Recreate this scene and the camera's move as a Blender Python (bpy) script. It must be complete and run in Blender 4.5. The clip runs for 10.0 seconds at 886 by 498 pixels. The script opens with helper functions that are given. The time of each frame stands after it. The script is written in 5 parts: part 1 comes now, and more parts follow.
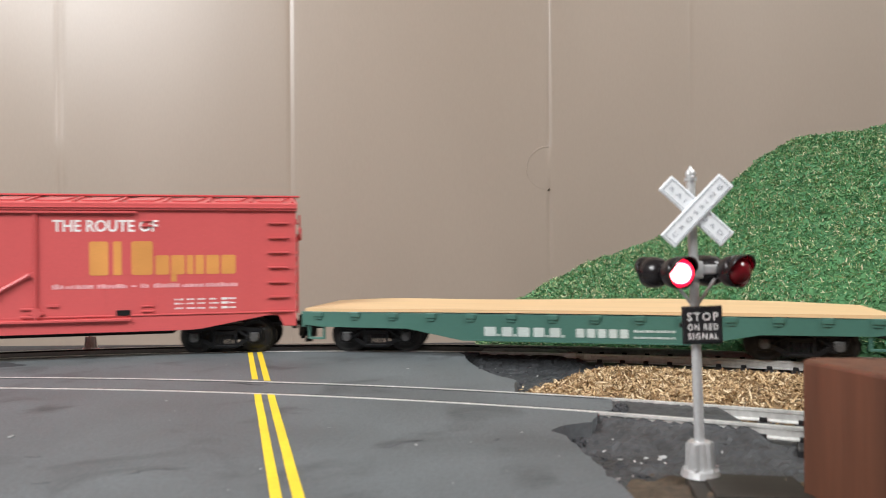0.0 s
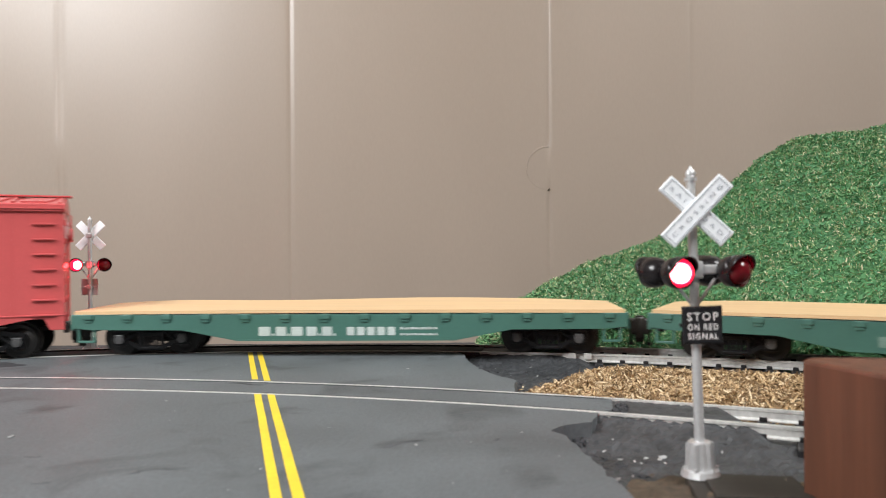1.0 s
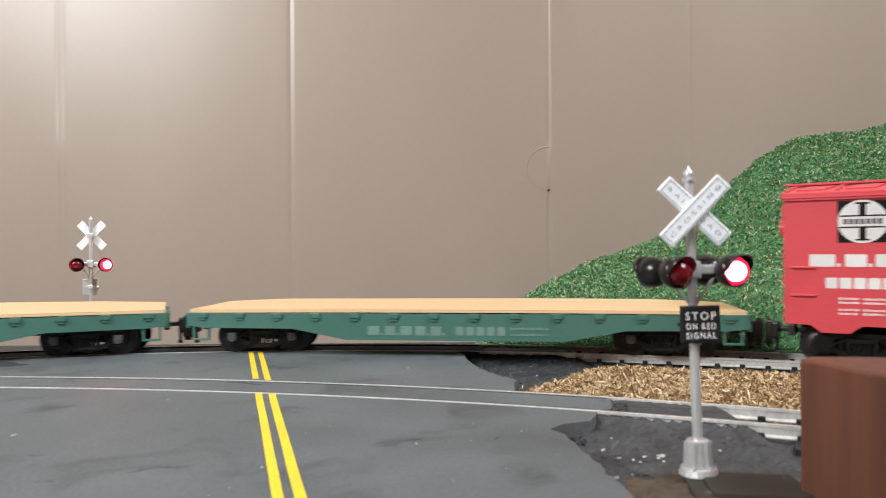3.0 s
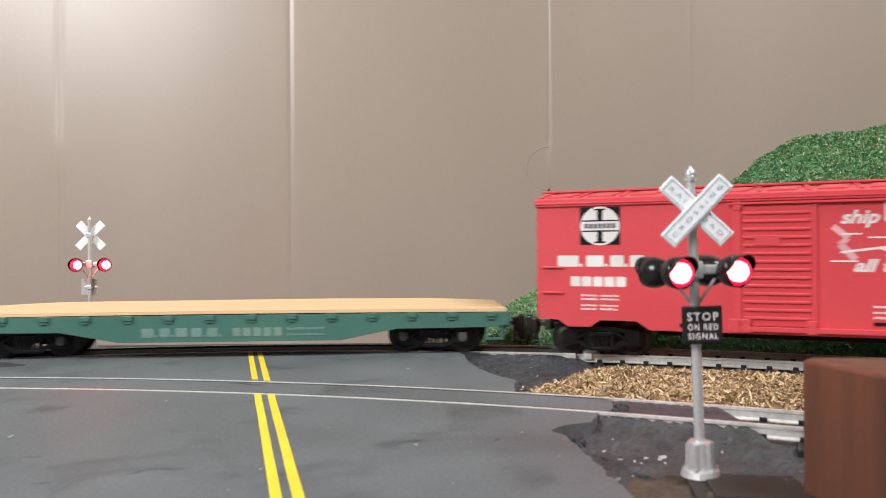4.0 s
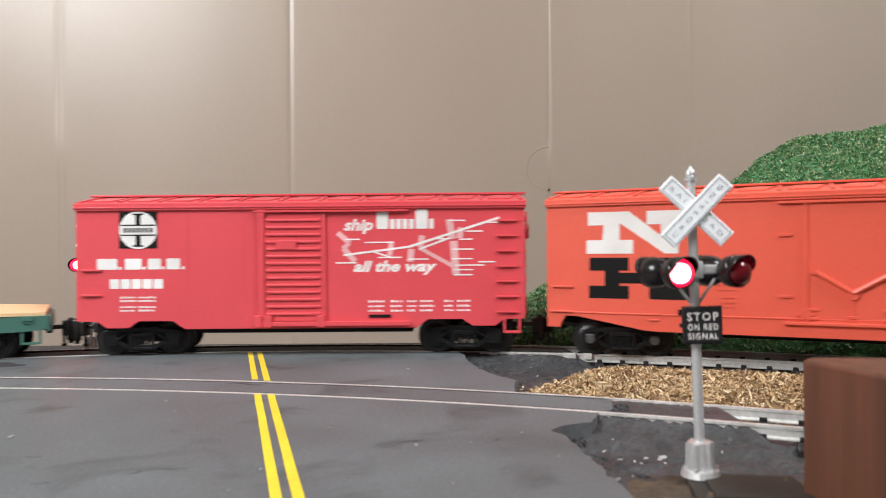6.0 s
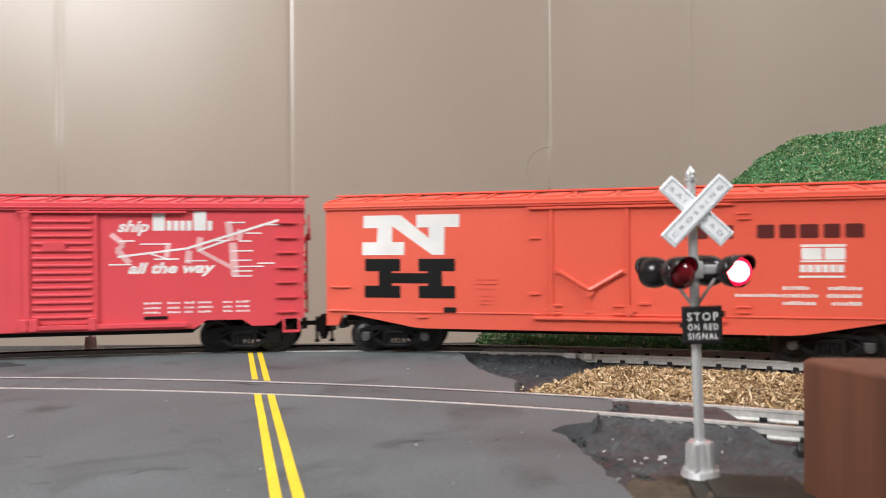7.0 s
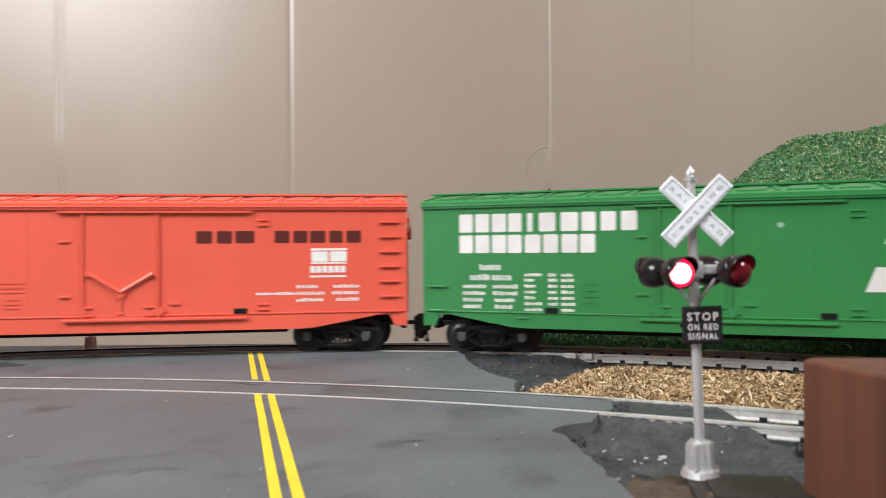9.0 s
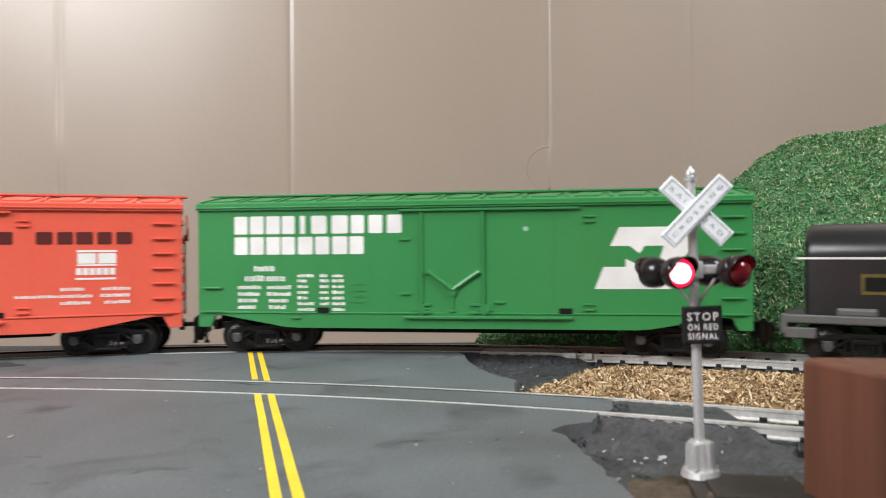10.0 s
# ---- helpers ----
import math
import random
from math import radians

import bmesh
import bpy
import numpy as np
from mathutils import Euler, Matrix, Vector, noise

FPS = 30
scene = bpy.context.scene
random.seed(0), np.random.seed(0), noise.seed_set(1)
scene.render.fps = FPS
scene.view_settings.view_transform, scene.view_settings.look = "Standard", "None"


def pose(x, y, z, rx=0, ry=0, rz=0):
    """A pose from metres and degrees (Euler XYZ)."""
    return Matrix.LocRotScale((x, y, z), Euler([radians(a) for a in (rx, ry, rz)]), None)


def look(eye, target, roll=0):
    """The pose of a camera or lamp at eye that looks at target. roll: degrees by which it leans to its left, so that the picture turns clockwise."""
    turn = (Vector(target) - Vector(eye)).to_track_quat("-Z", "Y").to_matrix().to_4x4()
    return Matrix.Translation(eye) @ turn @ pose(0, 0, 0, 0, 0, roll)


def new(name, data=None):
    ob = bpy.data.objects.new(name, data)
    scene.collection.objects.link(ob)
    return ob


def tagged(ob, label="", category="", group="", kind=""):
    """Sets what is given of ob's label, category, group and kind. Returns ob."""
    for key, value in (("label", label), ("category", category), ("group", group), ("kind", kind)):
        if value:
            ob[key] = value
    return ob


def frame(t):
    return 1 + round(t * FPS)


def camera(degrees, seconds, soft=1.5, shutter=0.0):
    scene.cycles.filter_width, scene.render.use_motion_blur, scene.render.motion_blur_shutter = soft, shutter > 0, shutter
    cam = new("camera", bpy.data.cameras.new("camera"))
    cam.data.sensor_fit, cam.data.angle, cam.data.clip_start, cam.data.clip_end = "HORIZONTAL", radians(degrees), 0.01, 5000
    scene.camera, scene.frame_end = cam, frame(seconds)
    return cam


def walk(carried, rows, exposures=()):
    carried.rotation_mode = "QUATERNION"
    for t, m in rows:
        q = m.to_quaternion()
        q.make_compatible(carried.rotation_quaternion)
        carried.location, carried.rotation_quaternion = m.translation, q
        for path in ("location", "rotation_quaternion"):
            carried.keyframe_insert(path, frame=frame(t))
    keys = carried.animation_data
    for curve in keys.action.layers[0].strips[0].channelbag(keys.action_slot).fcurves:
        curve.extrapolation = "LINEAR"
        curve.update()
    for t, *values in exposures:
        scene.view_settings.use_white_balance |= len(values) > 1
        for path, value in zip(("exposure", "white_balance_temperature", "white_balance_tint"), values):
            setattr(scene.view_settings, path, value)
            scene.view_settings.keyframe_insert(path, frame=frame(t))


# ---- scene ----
# All lengths below are written in millimetres and scaled by MM.
MM = 0.001
cam = camera(62.0, 10.0, soft=1.0, shutter=0.45)
cam.data.dof.use_dof, cam.data.dof.focus_distance, cam.data.dof.aperture_fstop = True, 0.25, 42.0


def pm(x, y, z, rx=0, ry=0, rz=0):
    return pose(x * MM, y * MM, z * MM, rx, ry, rz)


CAM_Z = 33.1


def eye(back):
    return pm(0, -back, CAM_Z, 90, 0, 0) @ pose(0, 0, 0, 0, 0, -0.44)


# the lens breathes a little while it hunts for focus
walk(cam, [(0.0, eye(0)), (1.38, eye(0)), (1.5, eye(1.6)), (2.75, eye(1.6)), (3.3, eye(0)), (10.0, eye(0))])

# ---- world and light ----
world = bpy.data.worlds.new("room_air")
scene.world = world
world.use_nodes = True
world.node_tree.nodes["Background"].inputs[0].default_value = (0.95, 0.97, 1.0, 1)
world.node_tree.nodes["Background"].inputs[1].default_value = 0.03
scene.view_settings.exposure = 0.0


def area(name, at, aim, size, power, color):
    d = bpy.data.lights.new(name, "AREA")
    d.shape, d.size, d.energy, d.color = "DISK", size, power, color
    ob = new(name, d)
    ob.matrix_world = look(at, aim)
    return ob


# Added lamps out of view; place and power solved to fit the brightness.
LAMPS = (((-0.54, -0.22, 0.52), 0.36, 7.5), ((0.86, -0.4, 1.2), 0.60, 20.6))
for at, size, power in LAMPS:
    area("added_lamp_light", at, (-0.05, 0.2, 0.0), size, power, (0.945, 0.965, 0.985))


# ---- materials ----


def mat(name, color, rough=0.5, metal=0.0, grain=800.0, vary=0.15, bump=0.15, blotch=60.0, blotch_vary=0.15,
        island=0.0, obj=0.0, stain=0.0, spec=0.5, stretch=(1, 1, 1), dist=0.0004):
    m = bpy.data.materials.new(name)
    m.use_nodes = True
    nt = m.node_tree
    b = nt.nodes["Principled BSDF"]
    N, L = nt.nodes.new, nt.links.new
    tc = N("ShaderNodeTexCoord")
    mp = N("ShaderNodeMapping")
    mp.inputs["Scale"].default_value = stretch
    L(tc.outputs["Object"], mp.inputs[0])
    n1, n2 = N("ShaderNodeTexNoise"), N("ShaderNodeTexNoise")
    n1.inputs["Scale"].default_value, n1.inputs["Detail"].default_value = grain, 4
    n2.inputs["Scale"].default_value, n2.inputs["Detail"].default_value = blotch, 3
    L(mp.outputs[0], n1.inputs[0])
    L(mp.outputs[0], n2.inputs[0])

    def ramp(src, amount):
        r = N("ShaderNodeMapRange")
        r.inputs[1].default_value, r.inputs[2].default_value = 0.25, 0.75
        r.inputs[3].default_value, r.inputs[4].default_value = 1 - amount, 1 + amount
        L(src, r.inputs[0])
        return r.outputs[0]

    def mul(a, c):
        q = N("ShaderNodeMath")
        q.operation = "MULTIPLY"
        L(a, q.inputs[0])
        L(c, q.inputs[1])
        return q.outputs[0]
    v = mul(ramp(n1.outputs[0], vary), ramp(n2.outputs[0], blotch_vary))
    if stain:
        n3 = N("ShaderNodeTexNoise")
        n3.inputs["Scale"].default_value, n3.inputs["Detail"].default_value = blotch * 1.6, 8
        n3.inputs["Distortion"].default_value = 0.8
        L(tc.outputs["Object"], n3.inputs[0])
        r3 = N("ShaderNodeMapRange")
        r3.inputs[1].default_value, r3.inputs[2].default_value = 0.55, 0.72
        r3.inputs[3].default_value, r3.inputs[4].default_value = 1.0, 1 - stain
        L(n3.outputs[0], r3.inputs[0])
        v = mul(v, r3.outputs[0])
    if island:
        g = N("ShaderNodeNewGeometry")
        v = mul(v, ramp(g.outputs["Random Per Island"], island))
    if obj:
        o = N("ShaderNodeObjectInfo")
        v = mul(v, ramp(o.outputs["Random"], obj))
    hsv = N("ShaderNodeHueSaturation")
    hsv.inputs["Color"].default_value = (*color, 1)
    L(v, hsv.inputs["Value"])
    L(hsv.outputs[0], b.inputs["Base Color"])
    rr = N("ShaderNodeMapRange")
    rr.inputs[3].default_value, rr.inputs[4].default_value = max(0.03, rough - 0.1), min(1, rough + 0.1)
    L(n2.outputs[0], rr.inputs[0])
    L(rr.outputs[0], b.inputs["Roughness"])
    b.inputs["Metallic"].default_value = metal
    b.inputs["Specular IOR Level"].default_value = spec
    if bump:
        bp = N("ShaderNodeBump")
        bp.inputs["Strength"].default_value, bp.inputs["Distance"].default_value = bump, dist
        L(n1.outputs[0], bp.inputs["Height"])
        L(bp.outputs[0], b.inputs["Normal"])
    return m


def glow(name, color, strength):
    m = bpy.data.materials.new(name)
    m.use_nodes = True
    b = m.node_tree.nodes["Principled BSDF"]
    b.inputs["Base Color"].default_value = (0.5, 0.02, 0.02, 1)
    b.inputs["Emission Color"].default_value = (*color, 1)
    b.inputs["Emission Strength"].default_value = strength
    return m


def two_tone(name, colors, rough=0.8, scale=900):
    """Per-island pick between several colours, for flakes."""
    m = bpy.data.materials.new(name)
    m.use_nodes = True
    nt = m.node_tree
    b = nt.nodes["Principled BSDF"]
    g = nt.nodes.new("ShaderNodeNewGeometry")
    r = nt.nodes.new("ShaderNodeValToRGB")
    r.color_ramp.interpolation = "CONSTANT"
    while len(r.color_ramp.elements) < len(colors):
        r.color_ramp.elements.new(0.5)
    for k, (pos, c) in enumerate(colors):
        r.color_ramp.elements[k].position = pos
        r.color_ramp.elements[k].color = (*c, 1)
    nt.links.new(g.outputs["Random Per Island"], r.inputs[0])
    nt.links.new(r.outputs[0], b.inputs["Base Color"])
    b.inputs["Roughness"].default_value = rough
    return m


M_CARD = mat("tan_cardboard", (0.362, 0.292, 0.236), 0.35, spec=0.65, grain=900, vary=0.02, bump=0.045, blotch=9, blotch_vary=0.05, stretch=(1, 1, 0.35))
M_ROAD = mat("painted_road", (0.107, 0.121, 0.127), 0.58, grain=1300, vary=0.17, bump=0.32, blotch=34, blotch_vary=0.22, stain=0.5)
M_ROADFIX = mat("torn_road_edge", (0.036, 0.038, 0.042), 0.75, grain=700, vary=0.35, bump=0.6, blotch=120, blotch_vary=0.35)
M_SCUFF = mat("scuffed_road_paint", (0.072, 0.077, 0.083), 0.7, grain=1200, vary=0.3, bump=0.5, blotch=300, blotch_vary=0.35)
M_YELLOW = mat("yellow_road_paint", (0.83, 0.60, 0.035), 0.5, grain=900, vary=0.08, bump=0.1, blotch=120, blotch_vary=0.10)
M_TABLE = mat("dark_layout_board", (0.045, 0.044, 0.045), 0.8, grain=600, vary=0.3, bump=0.4, blotch=60, blotch_vary=0.3)
M_RUBBLE = mat("dark_painted_rubble", (0.044, 0.047, 0.050), 0.52, grain=900, vary=0.4, bump=0.7, blotch=150, blotch_vary=0.4)
M_DIRT = mat("brown_dirt", (0.075, 0.054, 0.034), 0.85, grain=900, vary=0.4, bump=0.6, blotch=150, blotch_vary=0.3)
M_RAIL = mat("nickel_rail", (0.70, 0.70, 0.67), 0.38, 0.3, grain=900, vary=0.15, bump=0.08, blotch=150, blotch_vary=0.15)
M_TIE = mat("black_plastic_tie", (0.02, 0.02, 0.021), 0.5, grain=1200, vary=0.2, bump=0.2, obj=0.2)
M_GROOVE_SHADE = mat("groove_shade_strip", (0.018, 0.018, 0.02), 0.8, grain=900, vary=0.3)
M_STONE = mat("pale_pebble", (0.42, 0.42, 0.41), 0.7, grain=900, vary=0.2, obj=0.3)
M_HILL = mat("green_turf_base", (0.09, 0.24, 0.10), 0.9, grain=500, vary=0.4, bump=0.8, blotch=80, blotch_vary=0.25)
M_FLAKE = two_tone("green_sawdust_turf", [(0, (0.075, 0.19, 0.08)), (0.13, (0.11, 0.27, 0.11)), (0.36, (0.17, 0.36, 0.15)),
                                          (0.57, (0.125, 0.36, 0.19)), (0.72, (0.34, 0.43, 0.20)), (0.87, (0.60, 0.57, 0.37))])
M_STRAW = two_tone("straw_chips", [(0, (0.23, 0.14, 0.065)), (0.25, (0.42, 0.28, 0.14)), (0.5, (0.56, 0.40, 0.22)),
                                   (0.78, (0.72, 0.58, 0.38)), (0.93, (0.13, 0.08, 0.04))])
M_STRAWBED = mat("straw_bed", (0.22, 0.145, 0.07), 0.9, grain=600, vary=0.4, bump=0.8, blotch=120, blotch_vary=0.3)
M_WHITE = mat("white_lettering", (0.80, 0.79, 0.77), 0.5, grain=2500, vary=0.06, bump=0.0)
M_DULL = mat("dulled_white_lettering", (0.50, 0.57, 0.54), 0.5, grain=2500, vary=0.12, bump=0.0)
M_PINK = mat("thin_white_print", (0.78, 0.42, 0.43), 0.5, grain=2500, vary=0.08, bump=0.0)
M_BLACK = mat("black_lettering", (0.009, 0.009, 0.009), 0.55, grain=2500, vary=0.1, bump=0.0, spec=0.15)
M_GOLD = mat("gold_lettering", (0.66, 0.29, 0.075), 0.5, grain=2500, vary=0.08, bump=0.0)
M_DARKRED = mat("dark_red_lettering", (0.10, 0.012, 0.010), 0.5, grain=2500, vary=0.08, bump=0.0)
M_RED = mat("red_boxcar_plastic", (0.68, 0.074, 0.090), 0.37, grain=1500, vary=0.04, bump=0.05, blotch=30, blotch_vary=0.05)
M_ORANGE = mat("orange_red_plastic", (0.78, 0.118, 0.072), 0.37, grain=1500, vary=0.04, bump=0.05, blotch=30, blotch_vary=0.05)
M_FADED = mat("faded_red_plastic", (0.58, 0.098, 0.098), 0.37, grain=1500, vary=0.04, bump=0.05, blotch=30, blotch_vary=0.05)
M_GREEN = mat("green_boxcar_plastic", (0.036, 0.238, 0.068), 0.37, grain=1500, vary=0.04, bump=0.05, blotch=30, blotch_vary=0.05)
M_TEAL = mat("dull_green_plastic", (0.058, 0.156, 0.124), 0.40, grain=1500, vary=0.06, bump=0.05, blotch=30, blotch_vary=0.08)
M_DECK = mat("tan_wood_deck", (0.74, 0.51, 0.28), 0.5, grain=350, vary=0.06, bump=0.12, blotch=40, blotch_vary=0.06, stretch=(0.12, 1, 1))
M_TRUCK = mat("black_truck_plastic", (0.008, 0.008, 0.009), 0.40, spec=0.28, grain=1500, vary=0.2, bump=0.15, blotch=200, blotch_vary=0.25)
M_WHEEL = mat("dark_wheel_steel", (0.025, 0.024, 0.023), 0.4, 0.4, grain=1200, vary=0.2, bump=0.1)
M_HUB = mat("dull_metal_axle_end", (0.12, 0.12, 0.12), 0.4, 0.5, grain=1500, vary=0.2, bump=0.1)
M_COUPLER = mat("dark_brown_coupler", (0.022, 0.018, 0.015), 0.45, grain=1500, vary=0.2, bump=0.1)
M_UNDER = mat("black_underframe", (0.008, 0.008, 0.008), 0.7, spec=0.2, grain=900, vary=0.2)
M_TANK = mat("glossy_black_tender", (0.010, 0.010, 0.011), 0.33, spec=0.6, grain=1500, vary=0.1, bump=0.03)
M_GREY = mat("grey_tender_frame", (0.11, 0.11, 0.108), 0.5, grain=1500, vary=0.1, bump=0.05)
M_SILVER = mat("silver_painted_metal", (0.66, 0.66, 0.66), 0.38, 0.55, grain=1500, vary=0.08, bump=0.08)
M_BUCK = mat("white_plastic_sign", (0.88, 0.90, 0.92), 0.45, grain=1500, vary=0.05, bump=0.05)
M_HOOD = mat("black_lamp_hood", (0.012, 0.009, 0.010), 0.27, spec=0.45, grain=1500, vary=0.2, bump=0.05)
M_LENS = mat("dark_red_lens", (0.13, 0.004, 0.008), 0.15, grain=1500, vary=0.05, bump=0.0)
M_LIT = glow("lit_red_lens", (1.0, 0.03, 0.038), 100.0)
# Emissive ring on the lens stands in for red bloom round the lit core.
M_RIM = glow("red_lens_bloom", (1.0, 0.006, 0.045), 2.4)
M_PALE = mat("weathered_grey_lettering", (0.40, 0.42, 0.46), 0.5, grain=2500, vary=0.2, bump=0)
M_PLATE = mat("black_sign_plate", (0.012, 0.012, 0.014), 0.4, grain=1500, vary=0.1)
M_BASE = mat("dark_wood_base", (0.028, 0.024, 0.018), 0.75, grain=300, vary=0.3, bump=0.4, stretch=(0.2, 1, 1))
M_BLOCK = mat("red_brown_stained_block", (0.108, 0.040, 0.020), 0.6, grain=420, vary=0.26, bump=0.6, blotch=70, blotch_vary=0.14, stretch=(1, 1, 0.06))
M_PAINT = mat("cream_wall_paint", (0.72, 0.71, 0.68), 0.8, grain=60, vary=0.03, bump=0.1, blotch=2, blotch_vary=0.05)
M_CEIL = mat("white_ceiling_paint", (0.8, 0.79, 0.77), 0.85, grain=60, vary=0.03, bump=0.1, blotch=2, blotch_vary=0.05)
M_FLOOR = mat("grey_carpet", (0.14, 0.135, 0.13), 0.9, grain=200, vary=0.3, bump=0.5, blotch=4, blotch_vary=0.1)
M_LAMP = glow("added_lamp_glow", (1.0, 0.92, 0.82), 2.0)

# ---- mesh helpers ----


def finish(name, bm, material, parent=None, label="", smooth=False, sub=0):
    bmesh.ops.recalc_face_normals(bm, faces=bm.faces)
    bmesh.ops.scale(bm, vec=(MM, MM, MM), verts=bm.verts)
    me = bpy.data.meshes.new(name)
    bm.to_mesh(me)
    bm.free()
    for m in material if isinstance(material, (list, tuple)) else [material]:
        me.materials.append(m)
    if smooth:
        me.shade_smooth()
    ob = new(name, me)
    if parent:
        ob.parent = parent
    if label:
        tagged(ob, label)
    return ob


def part(name, bm, material, parent, label="", smooth=False):
    return finish(name, bm, material, parent, label, smooth)


def share(name, me, parent, m=None, label=""):
    ob = new(name, me)
    ob.parent = parent
    if m is not None:
        ob.matrix_basis = m
    if label:
        tagged(ob, label)
    return ob


def empty(name, label, category, group="", kind=""):
    ob = new(name)
    ob.empty_display_size = 0.005
    return tagged(ob, label, category, group, kind)


def box(bm, x0, x1, y0, y1, z0, z1, bevel=0.0):
    r = bmesh.ops.create_cube(bm, size=1.0)["verts"]
    for v in r:
        v.co = Vector(((x0 + x1) / 2 + v.co.x * (x1 - x0), (y0 + y1) / 2 + v.co.y * (y1 - y0), (z0 + z1) / 2 + v.co.z * (z1 - z0)))
    if bevel:
        ed = list({e for v in r for e in v.link_edges})
        bmesh.ops.bevel(bm, geom=ed, offset=bevel, segments=2, affect="EDGES", profile=0.5)
    return r


def rod(bm, a, b, r, seg=10, r2=None):
    a, b = Vector(a), Vector(b)
    d = b - a
    m = Matrix.Translation((a + b) / 2) @ d.to_track_quat("Z", "Y").to_matrix().to_4x4()
    return bmesh.ops.create_cone(bm, cap_ends=True, segments=seg, radius1=r, radius2=r if r2 is None else r2, depth=d.length, matrix=m)["verts"]


def extrude_outline(bm, pts, y0, y1, bevel=0.0):
    """pts: (x, z) outline; a solid from y0 to y1."""
    a = [bm.verts.new((x, y0, z)) for x, z in pts]
    b = [bm.verts.new((x, y1, z)) for x, z in pts]
    bm.faces.new(a)
    bm.faces.new(list(reversed(b)))
    n = len(pts)
    for i in range(n):
        bm.faces.new((a[i], b[i], b[(i + 1) % n], a[(i + 1) % n]))
    if bevel:
        own = set(a) | set(b)
        ed = [e for v in own for e in v.link_edges if e.verts[0] in own and e.verts[1] in own and abs(e.verts[0].co.y - e.verts[1].co.y) < 1e-6]
        bmesh.ops.bevel(bm, geom=list(set(ed)), offset=bevel, segments=2, affect="EDGES", profile=0.5)


def slab(bm, pts, z0, z1):
    """pts: (x, y) outline; a solid from z0 to z1."""
    a = [bm.verts.new((x, y, z0)) for x, y in pts]
    b = [bm.verts.new((x, y, z1)) for x, y in pts]
    bm.faces.new(list(reversed(a)))
    top = bm.faces.new(b)
    n = len(pts)
    for i in range(n):
        bm.faces.new((a[i], a[(i + 1) % n], b[(i + 1) % n], b[i]))
    return top


def letters(name, text, size, material, parent, m, label="", thick=0.05, bold=0.0, shear=0.0, spacing=1.0, width=None, align="LEFT"):
    cu = bpy.data.curves.new(name, "FONT")
    cu.body, cu.size, cu.extrude, cu.offset, cu.shear = text, size, thick, bold, shear
    cu.space_character, cu.align_x, cu.resolution_u = spacing, align, 3
    tmp = new("tmp_text", cu)
    me = bpy.data.meshes.new_from_object(tmp.evaluated_get(bpy.context.evaluated_depsgraph_get()))
    bpy.data.objects.remove(tmp)
    xs = [v.co.x for v in me.vertices]
    k = width / (max(xs) - min(xs)) if width else 1.0
    me.transform(Matrix.Diagonal((k * MM, MM, MM, 1)))
    me.materials.clear()
    me.materials.append(material)
    ob = new(name, me)
    ob.parent = parent
    ob.matrix_basis = m
    if label:
        tagged(ob, label)
    return ob


def side(y, x=0.0, z=0.0):
    """A drawing plane on the camera-facing side of a car: x along, y up."""
    return pm(x, y, z, 90, 0, 0)


# ---- plan ----
RING = (-46.5, -134.4)
R_MAIN = 384.8
GAUGE = 16.5


def ring_pose(arc, z=0.0, r=None):
    a = arc / R_MAIN
    r = R_MAIN if r is None else r
    return pm(RING[0] + r * math.sin(a), RING[1] + r * math.cos(a), z, 0, 0, -math.degrees(a))


def circle3(p, q, s):
    ax, ay, bx, by, cx, cy = *p, *q, *s
    d = 2 * (ax * (by - cy) + bx * (cy - ay) + cx * (ay - by))
    ux = ((ax * ax + ay * ay) * (by - cy) + (bx * bx + by * by) * (cy - ay) + (cx * cx + cy * cy) * (ay - by)) / d
    uy = ((ax * ax + ay * ay) * (cx - bx) + (bx * bx + by * by) * (ax - cx) + (cx * cx + cy * cy) * (bx - ax)) / d
    return ux, uy, math.hypot(ax - ux, ay - uy)


SIDE_X, SIDE_Y, SIDE_R = circle3((-117.7, 195.5), (-0.3, 174.9), (69.9, 148.6))
SIDE_G = 14.5
GROUND = -5.0

# ---- room ----


